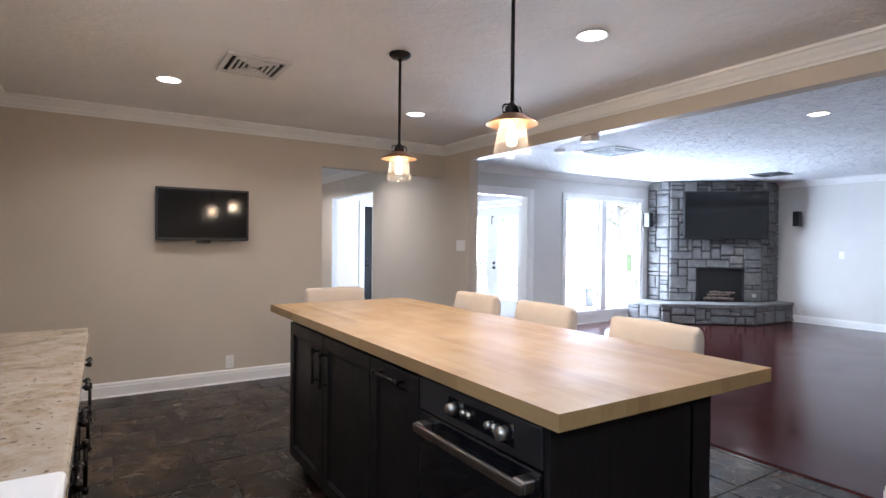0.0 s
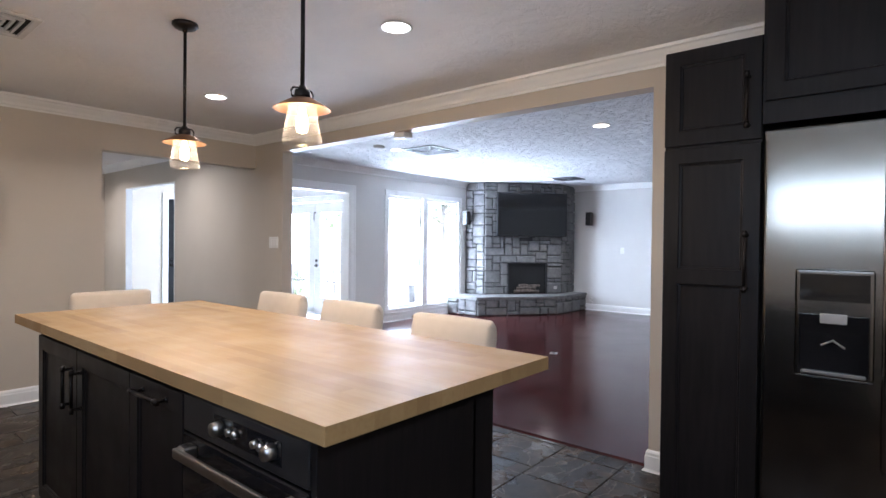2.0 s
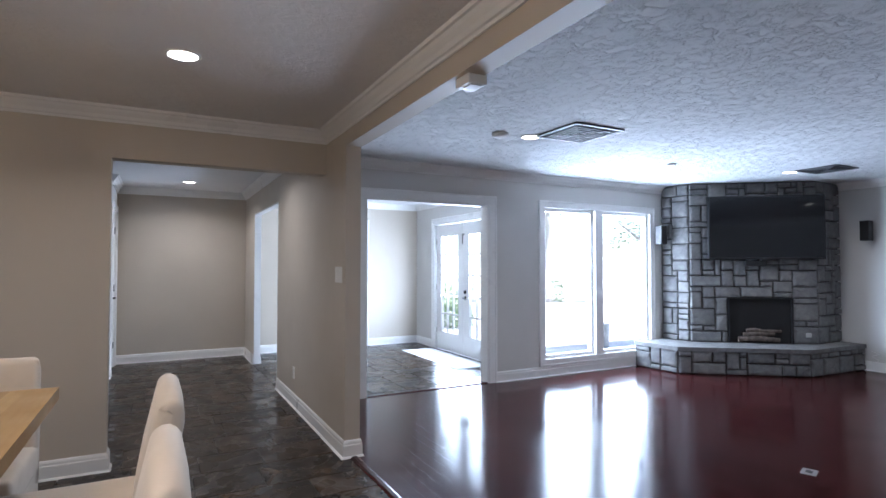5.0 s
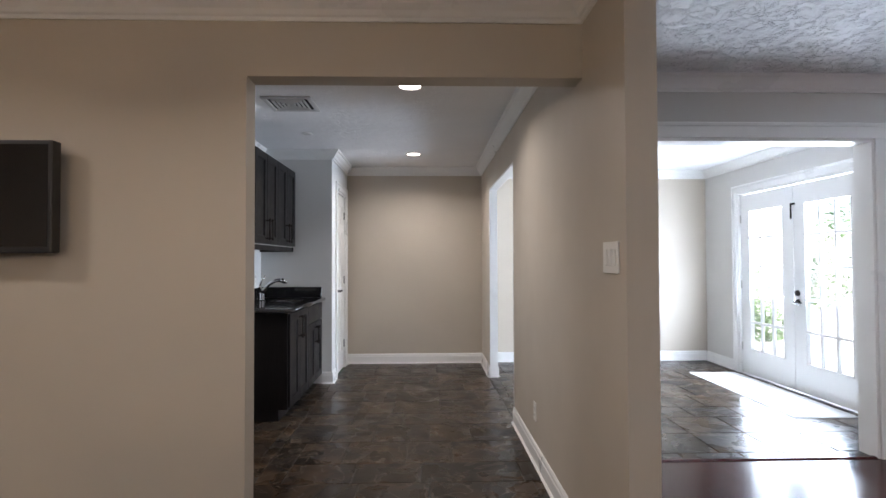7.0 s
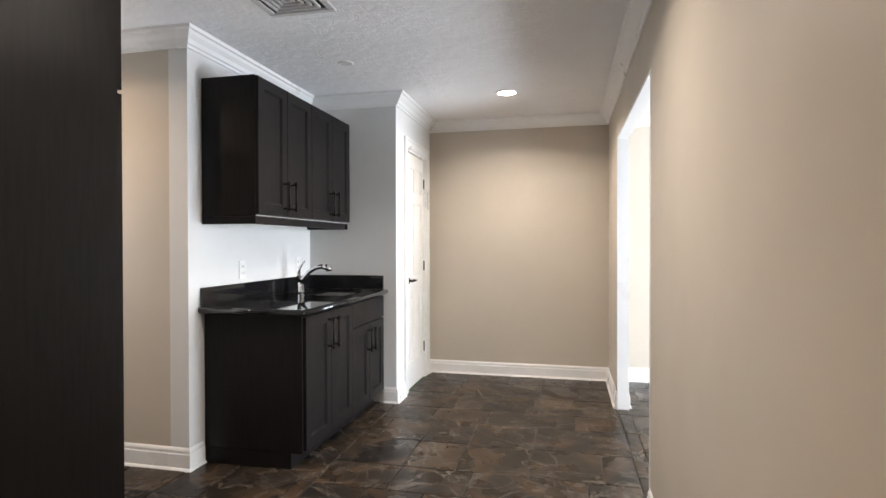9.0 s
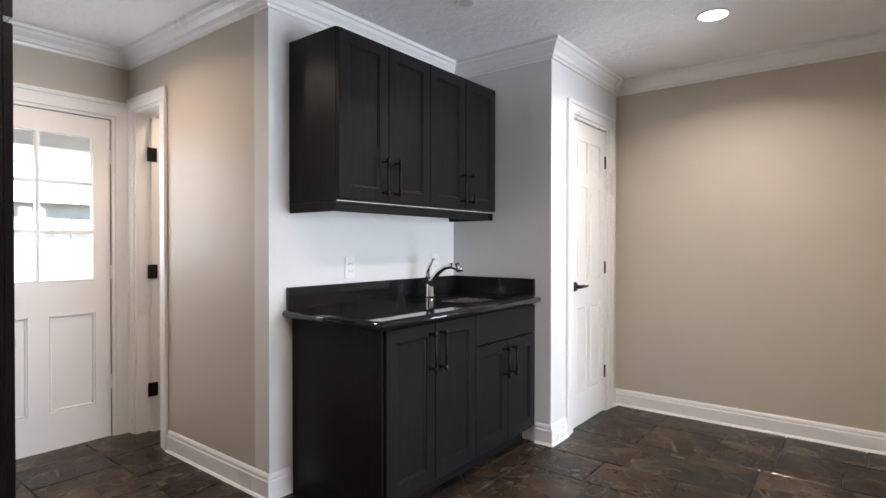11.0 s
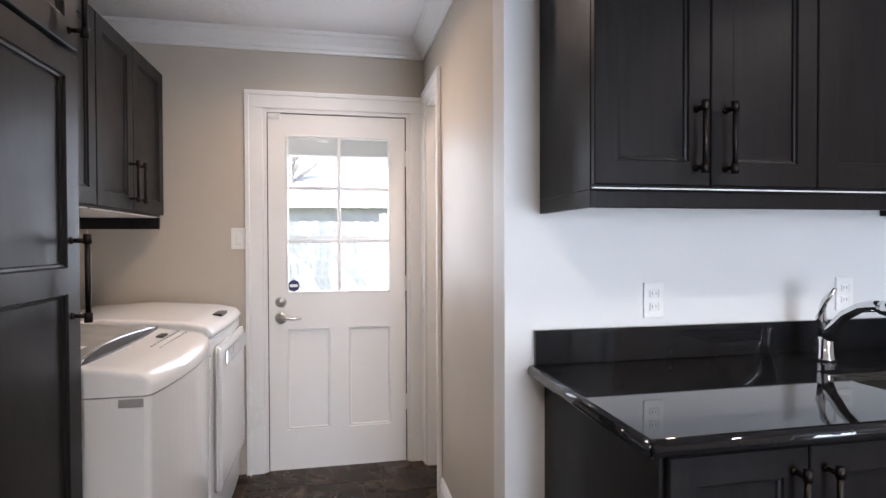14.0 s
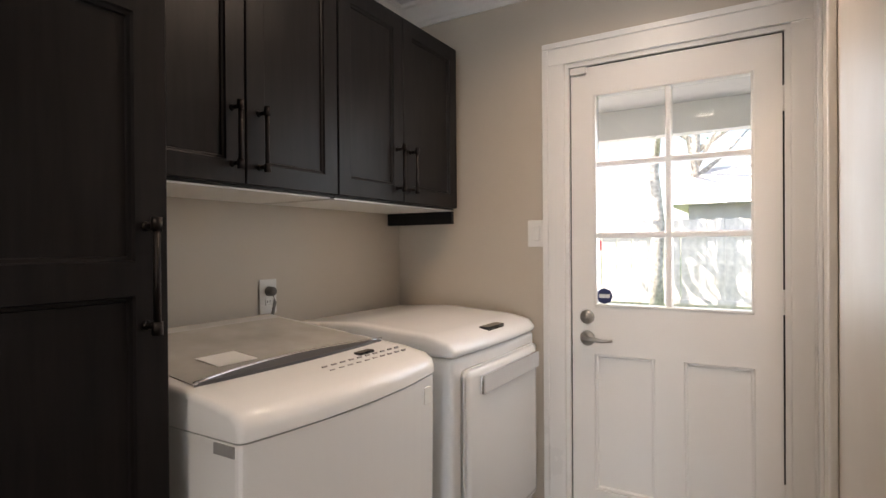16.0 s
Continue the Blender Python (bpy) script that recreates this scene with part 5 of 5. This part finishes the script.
bm = bmesh.new()
for q in ((SX0, SX1, SY0, SY0 + 0.003), (SX0, SX1, SY1 - 0.003, SY1), (SX0, SX0 + 0.003, SY0, SY1), (SX1 - 0.003, SX1, SY0, SY1)):
    box(bm, *q, 0.74, 0.900)
box(bm, SX0, SX1, SY0, SY1, 0.735, 0.741)
sink = tagged(mesh_ob("sink", bm, STEEL), "small stainless steel bar sink set into the black counter", "sink")
fa = thing("faucet", "curved chrome single-lever faucet", "faucet", (1.215, 8.20, 0.916))
part("body", lathe([(0, 0), (0.032, 0), (0.032, 0.008), (0.026, 0.014), (0.023, 0.07), (0.02, 0.075), (0, 0.078)], 24), CHROME, fa, "", True)
part("spout", tube([(0, 0, 0.06), (0.02, 0, 0.10), (0.07, 0.0, 0.155), (0.12, 0, 0.185), (0.17, 0.0, 0.195), (0.20, 0, 0.19)], [0.020, 0.019, 0.017, 0.016, 0.018, 0.02], 14), CHROME, fa, "", True)
part("spray_head", tube([(0.185, 0, 0.193), (0.215, 0, 0.19), (0.228, 0, 0.175), (0.23, 0, 0.16)], [0.021, 0.024, 0.024, 0.02], 14), CHROME, fa, "", True)
part("lever", tube([(0, 0, 0.07), (-0.016, 0.0, 0.135), (-0.004, 0, 0.19), (0.035, 0, 0.235)], [0.020, 0.015, 0.010, 0.006], 12), CHROME, fa, "", True)

uc = thing("wall_cabinet", "black shaker wall cabinet over the sink counter", "cabinet", (1.425, 7.27, 0), 90)
part("body", B(0.0, 1.32, 0.0, 1.425 - XS - 0.003, 1.436, 2.235, 0.0015, 1), BLACK, uc)
part("light_rail", B(0.019, 1.301, 0.012, 0.030, 1.392, 1.4355, 0.002, 1), BLACK, uc)
# Pale strip carrying the bright highlight along the doors' lower edge.
part("edge_highlight", B(0.004, 1.316, -0.006, -0.0006, 1.4385, 1.4425), PLASTIC, uc, "pale lower edge strip, its bright highlight put in the colour")
for x in (0.0, 1.302):
    part("side_rail", B(x, x + 0.018, 0.0, 1.425 - XS - 0.004, 1.392, 1.4355, 0.001, 1), BLACK, uc)
for a, b2, hx in ((0.0, 0.33, 0.287), (0.33, 0.66, 0.373), (0.66, 0.99, 0.947), (0.99, 1.32, 1.033)):
    shaker(uc, a, b2, 1.446, 2.23, (), (hx, 1.57, 0.18))

lt = thing("laundry_pantry", "tall black shaker cabinet beside the washer", "cabinet", (1.73, 5.995, 0), 180)
carcass(lt, 0.53, 5.995 - YT2 - 0.004, 0.0, 2.20, 0.10)
shaker(lt, 0.0, 0.53, 0.115, 1.765, (1.215,), (0.485, 1.22, 0.21))
shaker(lt, 0.0, 0.53, 1.775, 2.195, (), (0.485, 1.90, 0.20))
for x1, splits in ((1.222, 0.412), (0.432, 0.38)):
    wdt = 0.788 if x1 > 1 else 0.808
    u = thing("laundry_wall_cabinet", "black shaker wall cabinet over the washer and dryer", "cabinet", (x1, 5.735, 0), 180, "laundry wall cabinets")
    part("body", B(0.0, wdt, 0.0, 5.735 - YT2 - 0.003, 1.44, 2.19, 0.0015, 1), BLACK, u)
    part("underside", B(0.01, wdt - 0.01, 0.01, 5.735 - YT2 - 0.01, 1.434, 1.4395), PLASTIC, u, "pale unfinished underside")
    shaker(u, 0.0, splits, 1.445, 2.185, (), (splits - 0.045, 1.575, 0.18))
    shaker(u, splits, wdt, 1.445, 2.185, (), (splits + 0.045, 1.575, 0.18))
    if x1 < 1:
        part("end_rail", B(wdt - 0.02, wdt, 0.0, 5.735 - YT2 - 0.004, 1.375, 1.4335, 0.001, 1), BLACK, u)


def appliance_shell(w, prof, bulge, seg=14, flat=-1.0):
    """A shell extruded along x from a side profile (y, z); the front bows out by bulge."""
    bm = bmesh.new()
    rings = []
    ymax = max(y for y, z in prof)
    for i in range(seg + 1):
        u = i / seg
        k = 1 - (2 * u - 1) ** 2
        ring = []
        for y, z in prof:
            f = max(0.0, (y - 0.35) / (ymax - 0.35))
            ring.append(bm.verts.new(((u - 0.5) * w, y + bulge * k * f, z)))
        rings.append(ring)
    m = len(prof)
    for a, b2 in zip(rings, rings[1:]):
        for k in range(m):
            bm.faces.new((a[k], a[(k + 1) % m], b2[(k + 1) % m], b2[k]))
    bm.faces.new(rings[0])
    bm.faces.new(rings[-1])
    bmesh.ops.recalc_face_normals(bm, faces=bm.faces[:])
    for e in bm.edges:
        e.smooth = not all(abs(v.co.z - flat) < 0.002 for v in e.verts)
    es = [e for e in bm.edges if len(e.link_faces) == 2 and e.calc_face_angle(0) > 1.2
          and not all(abs(v.co.z - flat) < 0.002 for v in e.verts)]
    bmesh.ops.bevel(bm, geom=es, offset=0.014, segments=3, affect="EDGES", profile=0.5)
    return bm


wm = thing("washing_machine", "white top-loading washing machine with a smoked glass lid", "washing machine", (0.812, 5.455, 0.012))
part("body", appliance_shell(0.68, [(0.0, 0.03), (0.69, 0.03), (0.70, 0.888), (0.0, 0.888)], 0.035, flat=0.888), ENAMEL, wm)
part("top_cover", appliance_shell(0.684, [(0.0, 0.892), (0.702, 0.892), (0.702, 0.912), (0.696, 0.932), (0.672, 0.948), (0.60, 0.962), (0.50, 0.972), (0.02, 1.022), (0.0, 1.01)], 0.035, flat=0.892), ENAMEL, wm, "", True)
bm = bmesh.new()
bmesh.ops.create_grid(bm, x_segments=12, y_segments=6, size=0.5)
for v in bm.verts:
    u, t = v.co.x, v.co.y + 0.5
    y = 0.09 + t * (0.425 - 0.05 * (1 - (2 * u) ** 2))
    v.co = Vector((u * (0.60 + 0.02 * t), y, 1.022 - y * 0.104))
r = bmesh.ops.extrude_face_region(bm, geom=bm.faces[:])
for q in r["geom"]:
    if isinstance(q, bmesh.types.BMVert):
        q.co.z += 0.005
part("lid", bm, SMOKE, wm, "smoked glass lid with a label")
bm = bmesh.new()
bmesh.ops.create_grid(bm, x_segments=12, y_segments=1, size=0.5)
for v in bm.verts:
    u, t = v.co.x, v.co.y + 0.5
    k = 1 - (2 * u) ** 2
    y = 0.525 - 0.012 * k + (t - 0.5) * 0.056 * k
    v.co = Vector((u * 0.63, y, 1.024 - y * 0.104 - 0.002))
r = bmesh.ops.extrude_face_region(bm, geom=bm.faces[:])
for q in r["geom"]:
    if isinstance(q, bmesh.types.BMVert):
        q.co.z += 0.011
part("lid_grip", bm, VENTG, wm, "dark curved grip strip")
part("grip_edge", tube([(u * 0.63, 0.525 - 0.040 * (1 - (2 * u) ** 2), 1.0325 - 0.104 * (0.525 - 0.040 * (1 - (2 * u) ** 2))) for u in [i / 16 - 0.5 for i in range(17)]], 0.004, 8), CHROME, wm, "thin chrome edge", True)
bm = B(0.09, 0.20, 0.36, 0.45, -0.0006, 0.0006)
for v in bm.verts:
    v.co.z += 1.0295 - 0.104 * v.co.y
part("lid_label", bm, PLASTIC, wm, "white instruction label under the lid")
part("display", B(-0.19, -0.13, 0.574, 0.596, 0.955, 0.9715), BLACKG, wm)
for i in range(10):
    for j in range(2):
        x = -0.285 + 0.033 * i
        part("button", B(x, x + 0.016, 0.606 + 0.026 * j, 0.611 + 0.026 * j, 0.940, 0.9668 - 0.005 * j), GREYP, wm)
part("side_label", B(0.3385, 0.3425, 0.625, 0.685, 0.862, 0.884), GREYP, wm, "small barcode sticker")
part("energy_sticker", B(-0.30, -0.265, 0.690, 0.7155, 0.815, 0.86), PLASTIC, wm, "small white sticker")

dy = thing("tumble_dryer", "white front-loading dryer with a chrome handle strip", "dryer", (-0.032, 5.42, 0.012))
part("body", appliance_shell(0.70, [(0.0, 0.03), (0.70, 0.03), (0.705, 0.891), (0.0, 0.891)], 0.012), ENAMEL, dy)
part("top_cover", appliance_shell(0.704, [(0.0, 0.894), (0.712, 0.894), (0.712, 0.918), (0.69, 0.945), (0.60, 0.965), (0.30, 0.985), (0.0, 0.97)], 0.012), ENAMEL, dy, "", True)
part("display", B(-0.07, 0.06, 0.655, 0.695, 0.935, 0.9605), BLACKG, dy, "dark display")
dd2 = part("loading_door", B(-0.315, 0.30, 0.70, 0.737, 0.22, 0.85, 0.03, 3), ENAMEL, dy, "wide rounded loading door", True)
part("handle", B(-0.30, 0.218, 0.735, 0.752, 0.755, 0.82, 0.006, 2), CHROME, dd2, "chrome handle strip")

# ---- outdoors ----
structure("ground", B(-60, 70, -60, 70, -0.5, -0.12), GRASS, "lawn reaching into the distance", "ground")
structure("patio", B(-6.0, -0.62, 2.0, 11.0, -0.119, -0.06), PAVE, "pale concrete patio behind the house", "pavement")
structure("terrace", B(XF + 0.16, 24.0, YN2 + 0.01, 18.9, -0.119, -0.05), PAVE, "pale concrete terrace outside the french doors", "pavement")
structure("porch_ceiling", B(-3.2, -0.62, 4.0, 10.5, 2.45, 2.52), SIDING, "pale porch ceiling outside the back door", "porch roof")
structure("porch_beam", B(-3.2, -3.05, 4.0, 10.5, 2.20, 2.449), TRIM, "white porch beam", "beam")


def fence(loc, rz, n, h):
    f = thing("fence", "weathered grey cedar board fence", "fence", loc, rz)
    r2 = random.Random(3)
    me = None
    for i in range(n):
        if me is None:
            b2 = part("board", B(0, 0.138, 0, 0.02, 0, h, 0.004, 1), FENCE, f)
            me = b2.data
        else:
            b2 = new("board", me)
            b2.parent = f
        b2.matrix_basis = pose(i * 0.145, r2.uniform(-0.004, 0.004), r2.uniform(-0.015, 0.015), 0, r2.uniform(-0.4, 0.4), 0)
    for z in (0.3, h - 0.3):
        part("rail", B(0, n * 0.145, 0.021, 0.06, z, z + 0.09), FENCE, f)
    return f


fence((-9.0, 14.0, -0.12), -90, 110, 1.85)
fence((2.0, 19.0, -0.12), 0, 150, 1.85)


def tree(x, y, h, r, seed, crown_r, n):
    t = thing("tree", "garden tree with a leafy crown", "tree", (x, y, -0.13))
    rr = random.Random(seed)
    pts, rad = [], []
    for i in range(7):
        k = i / 6
        pts.append((rr.uniform(-0.12, 0.12) * k * 2, rr.uniform(-0.12, 0.12) * k * 2, h * 0.75 * k))
        rad.append(r * (1.15 - 0.75 * k))
    part("trunk", tube(pts, rad, 12), BARK, t, "", True)
    for i in range(6):
        a = rr.uniform(0, 6.28)
        z = h * rr.uniform(0.4, 0.7)
        L = crown_r * rr.uniform(0.5, 0.9)
        part("limb", tube([(0, 0, z), (math.cos(a) * L * 0.5, math.sin(a) * L * 0.5, z + 0.35 * L), (math.cos(a) * L, math.sin(a) * L, z + 0.8 * L)], [r * 0.45, r * 0.3, r * 0.12], 8), BARK, t, "", True)
    verts, faces = [], []
    clumps = [(rr.gauss(0, crown_r * 0.5), rr.gauss(0, crown_r * 0.5), h * 0.78 + rr.gauss(0, crown_r * 0.35)) for _ in range(26)]
    for _ in range(n):
        c = rr.choice(clumps)
        p = Vector((c[0] + rr.gauss(0, 0.3), c[1] + rr.gauss(0, 0.3), c[2] + rr.gauss(0, 0.22)))
        u = Vector((rr.gauss(0, 1), rr.gauss(0, 1), rr.gauss(0, 1))).normalized()
        w2 = u.orthogonal().normalized()
        s = rr.uniform(0.05, 0.10)
        b0 = len(verts)
        verts += [tuple(p - u * s), tuple(p + w2 * s * 0.4), tuple(p + u * s), tuple(p - w2 * s * 0.4)]
        faces.append((b0, b0 + 1, b0 + 2, b0 + 3))
    me = bpy.data.meshes.new("crown")
    me.from_pydata(verts, [], faces)
    me.materials.append(LEAF)
    o = new("crown", me)
    o.parent = t
    tagged(o, kind="stuff")


tree(-7.9, 4.1, 6.8, 0.10, 1, 1.4, 1500)
tree(-8.3, 5.3, 7.2, 0.11, 2, 1.4, 1500)
tree(-12.5, 5.5, 7.0, 0.16, 8, 2.6, 3600)
tree(11.0, 18.0, 6.0, 0.2, 3, 2.0, 3000)
tree(15.5, 17.5, 5.5, 0.18, 4, 1.8, 2600)
tree(18.5, 15.0, 5.0, 0.16, 6, 1.6, 2400)


def shrub(x, y, h, seed):
    rr = random.Random(seed)
    verts, faces = [], []
    for _ in range(900):
        a, q = rr.uniform(0, 6.28), rr.random() ** 0.5
        p = Vector((math.cos(a) * q * h * 0.4, math.sin(a) * q * h * 0.4, rr.uniform(0.0, h) * (1.05 - 0.5 * q)))
        u = Vector((rr.gauss(0, 1), rr.gauss(0, 1), rr.gauss(0, 0.7))).normalized()
        w2 = u.orthogonal().normalized()
        s = rr.uniform(0.03, 0.07)
        b0 = len(verts)
        verts += [tuple(p - u * s), tuple(p + w2 * s * 0.4), tuple(p + u * s), tuple(p - w2 * s * 0.4)]
        faces.append((b0, b0 + 1, b0 + 2, b0 + 3))
    me = bpy.data.meshes.new("shrub")
    me.from_pydata(verts, [], faces)
    me.materials.append(LEAF)
    o = new("shrub", me)
    o.location = (x, y, -0.13)
    tagged(o, "green leafy garden shrub beside the fence", "shrub", "garden shrubs")


for i, (x, y, h) in enumerate(((9.2, 14.5, 1.5), (13.8, 17.6, 1.8), (16.0, 17.8, 1.4), (-5.6, 4.2, 1.9), (11.5, 17.5, 1.7), (8.4, 11.8, 0.9))):
    shrub(x, y, h, i)
pot = thing("garden_bin", "grey garden bin standing on the terrace", "bin", (8.55, 7.5, -0.05))
part("body", lathe([(0.0, 0.0), (0.16, 0.0), (0.19, 0.5), (0.17, 0.5), (0.0, 0.48)], 20), GREYP, pot, "", True)
ms = thing("red_basket", "red plastic basket hung on the fence", "basket", (-5.4, 4.75, 1.2))
part("tray", B(-0.2, 0.2, -0.3, 0.3, 0.0, 0.14, 0.02, 2), RED, ms)
part("post", B(-0.03, 0.03, -0.03, 0.03, -1.32, 0.0), FENCE, ms)
shd = thing("neighbour_shed", "pale neighbouring shed with a low pitched roof", "shed", (-13.0, 8.5, -0.12))
part("wall", B(-2, 2, -3, 3, 0, 2.3), SIDING, shd)
bm = bmesh.new()
v = [bm.verts.new(c) for c in ((-2.4, -3.4, 2.25), (2.4, -3.4, 2.25), (0, -3.4, 3.3), (-2.4, 3.4, 2.25), (2.4, 3.4, 2.25), (0, 3.4, 3.3))]
for q in ((0, 1, 2), (3, 5, 4), (0, 2, 5, 3), (1, 4, 5, 2), (0, 3, 4, 1)):
    bm.faces.new([v[i] for i in q])
part("roof", bm, FENCE, shd)

# ---- slate floors, tile by tile ----
def tile_mesh(w, d, seed):
    """A cleft slate tile, 0..w by 0..d, its top slightly uneven."""
    rr = random.Random(seed)
    bm = bmesh.new()
    c = 0.004
    lo = [bm.verts.new((x, y, 0.0)) for x, y in ((0, 0), (w, 0), (w, d), (0, d))]
    mid = [bm.verts.new((x, y, 0.0085 + rr.uniform(-0.0006, 0.0006))) for x, y in ((0, 0), (w, 0), (w, d), (0, d))]
    hi = [bm.verts.new((x, y, 0.0115 + rr.uniform(-0.0009, 0.0009))) for x, y in ((c, c), (w - c, c), (w - c, d - c), (c, d - c))]
    ctr = bm.verts.new((w * rr.uniform(0.4, 0.6), d * rr.uniform(0.4, 0.6), 0.0118))
    for a, b2 in ((lo, mid), (mid, hi)):
        for i in range(4):
            bm.faces.new((a[i], a[(i + 1) % 4], b2[(i + 1) % 4], b2[i]))
    for i in range(4):
        bm.faces.new((hi[i], hi[(i + 1) % 4], ctr))
    me = bpy.data.meshes.new("tile")
    bm.to_mesh(me)
    bm.free()
    me.materials.append(SLATE)
    return me


TILES = {}


def slate_floor(name, label, rects, seed):
    """Slate tiles in mixed sizes over axis-aligned rectangles (x0, x1, y0, y1) that share an edge grid."""
    rr = random.Random(seed)
    bm = bmesh.new()
    for x0, x1, y0, y1 in rects:
        box(bm, x0, x1, y0, y1, -0.06, 0.003)
    fl = structure(name, bm, GROUT, label, "floor")
    g = 0.006
    for x0, x1, y0, y1 in rects:
        y = y0
        row = 0
        while y < y1 - 0.01:
            d = (0.405, 0.405, 0.305)[row % 3]
            d = min(d, y1 - y)
            x = x0 - rr.choice((0.0, 0.15, 0.25, 0.3))
            while x < x1 - 0.01:
                w = rr.choice((0.305, 0.405, 0.61, 0.405))
                a, b2 = max(x, x0), min(x + w, x1)
                if b2 - a > 0.03:
                    key = (round(b2 - a - g, 3), round(d - g, 3))
                    if key not in TILES:
                        TILES[key] = tile_mesh(*key, len(TILES))
                    o = new("tile", TILES[key])
                    o.parent = fl
                    o.location = (a + g / 2, y + g / 2, 0.0)
                x += w
            y += d
            row += 1
    return fl


slate_floor("floor_kitchen", "dark multicolour slate tile kitchen floor", [(XW, 3.58, YS, YT)], 11)
slate_floor("floor_hall", "dark multicolour slate tile hall and laundry floor", [(XC, XH, YT, YE), (XS, XC, YT2, YC), (XD - 0.14, XS, YT2, YP + 0.12), (XH, 3.60, 7.19, 8.85)], 12)
slate_floor("floor_foyer", "dark slate tile foyer floor", [(3.60, XF, YN2, YF), (4.23, 5.74, YN + 0.04, YN2)], 13)
structure("floor_linen_closet", B(XD - 0.02, XS - 0.12, YP + 0.12, 7.95, -0.06, 0.008), GROUT, "plain closet floor", "floor")
bm = sweep([(-0.03, 0.003), (0.032, 0.003), (0.030, 0.014), (0.012, 0.022), (-0.012, 0.022), (-0.03, 0.0135)], [(3.585, 1.02), (3.585, 4.735)])
structure("trim_threshold", bm, WOODFLOOR, "dark cherry wood threshold strip", "threshold")
bm = sweep([(-0.03, 0.003), (0.032, 0.003), (0.030, 0.014), (0.012, 0.022), (-0.012, 0.022), (-0.03, 0.0135)], [(5.72, YN + 0.02), (4.25, YN + 0.02)])
structure("trim_threshold", bm, WOODFLOOR, "dark cherry wood threshold strip", "threshold")
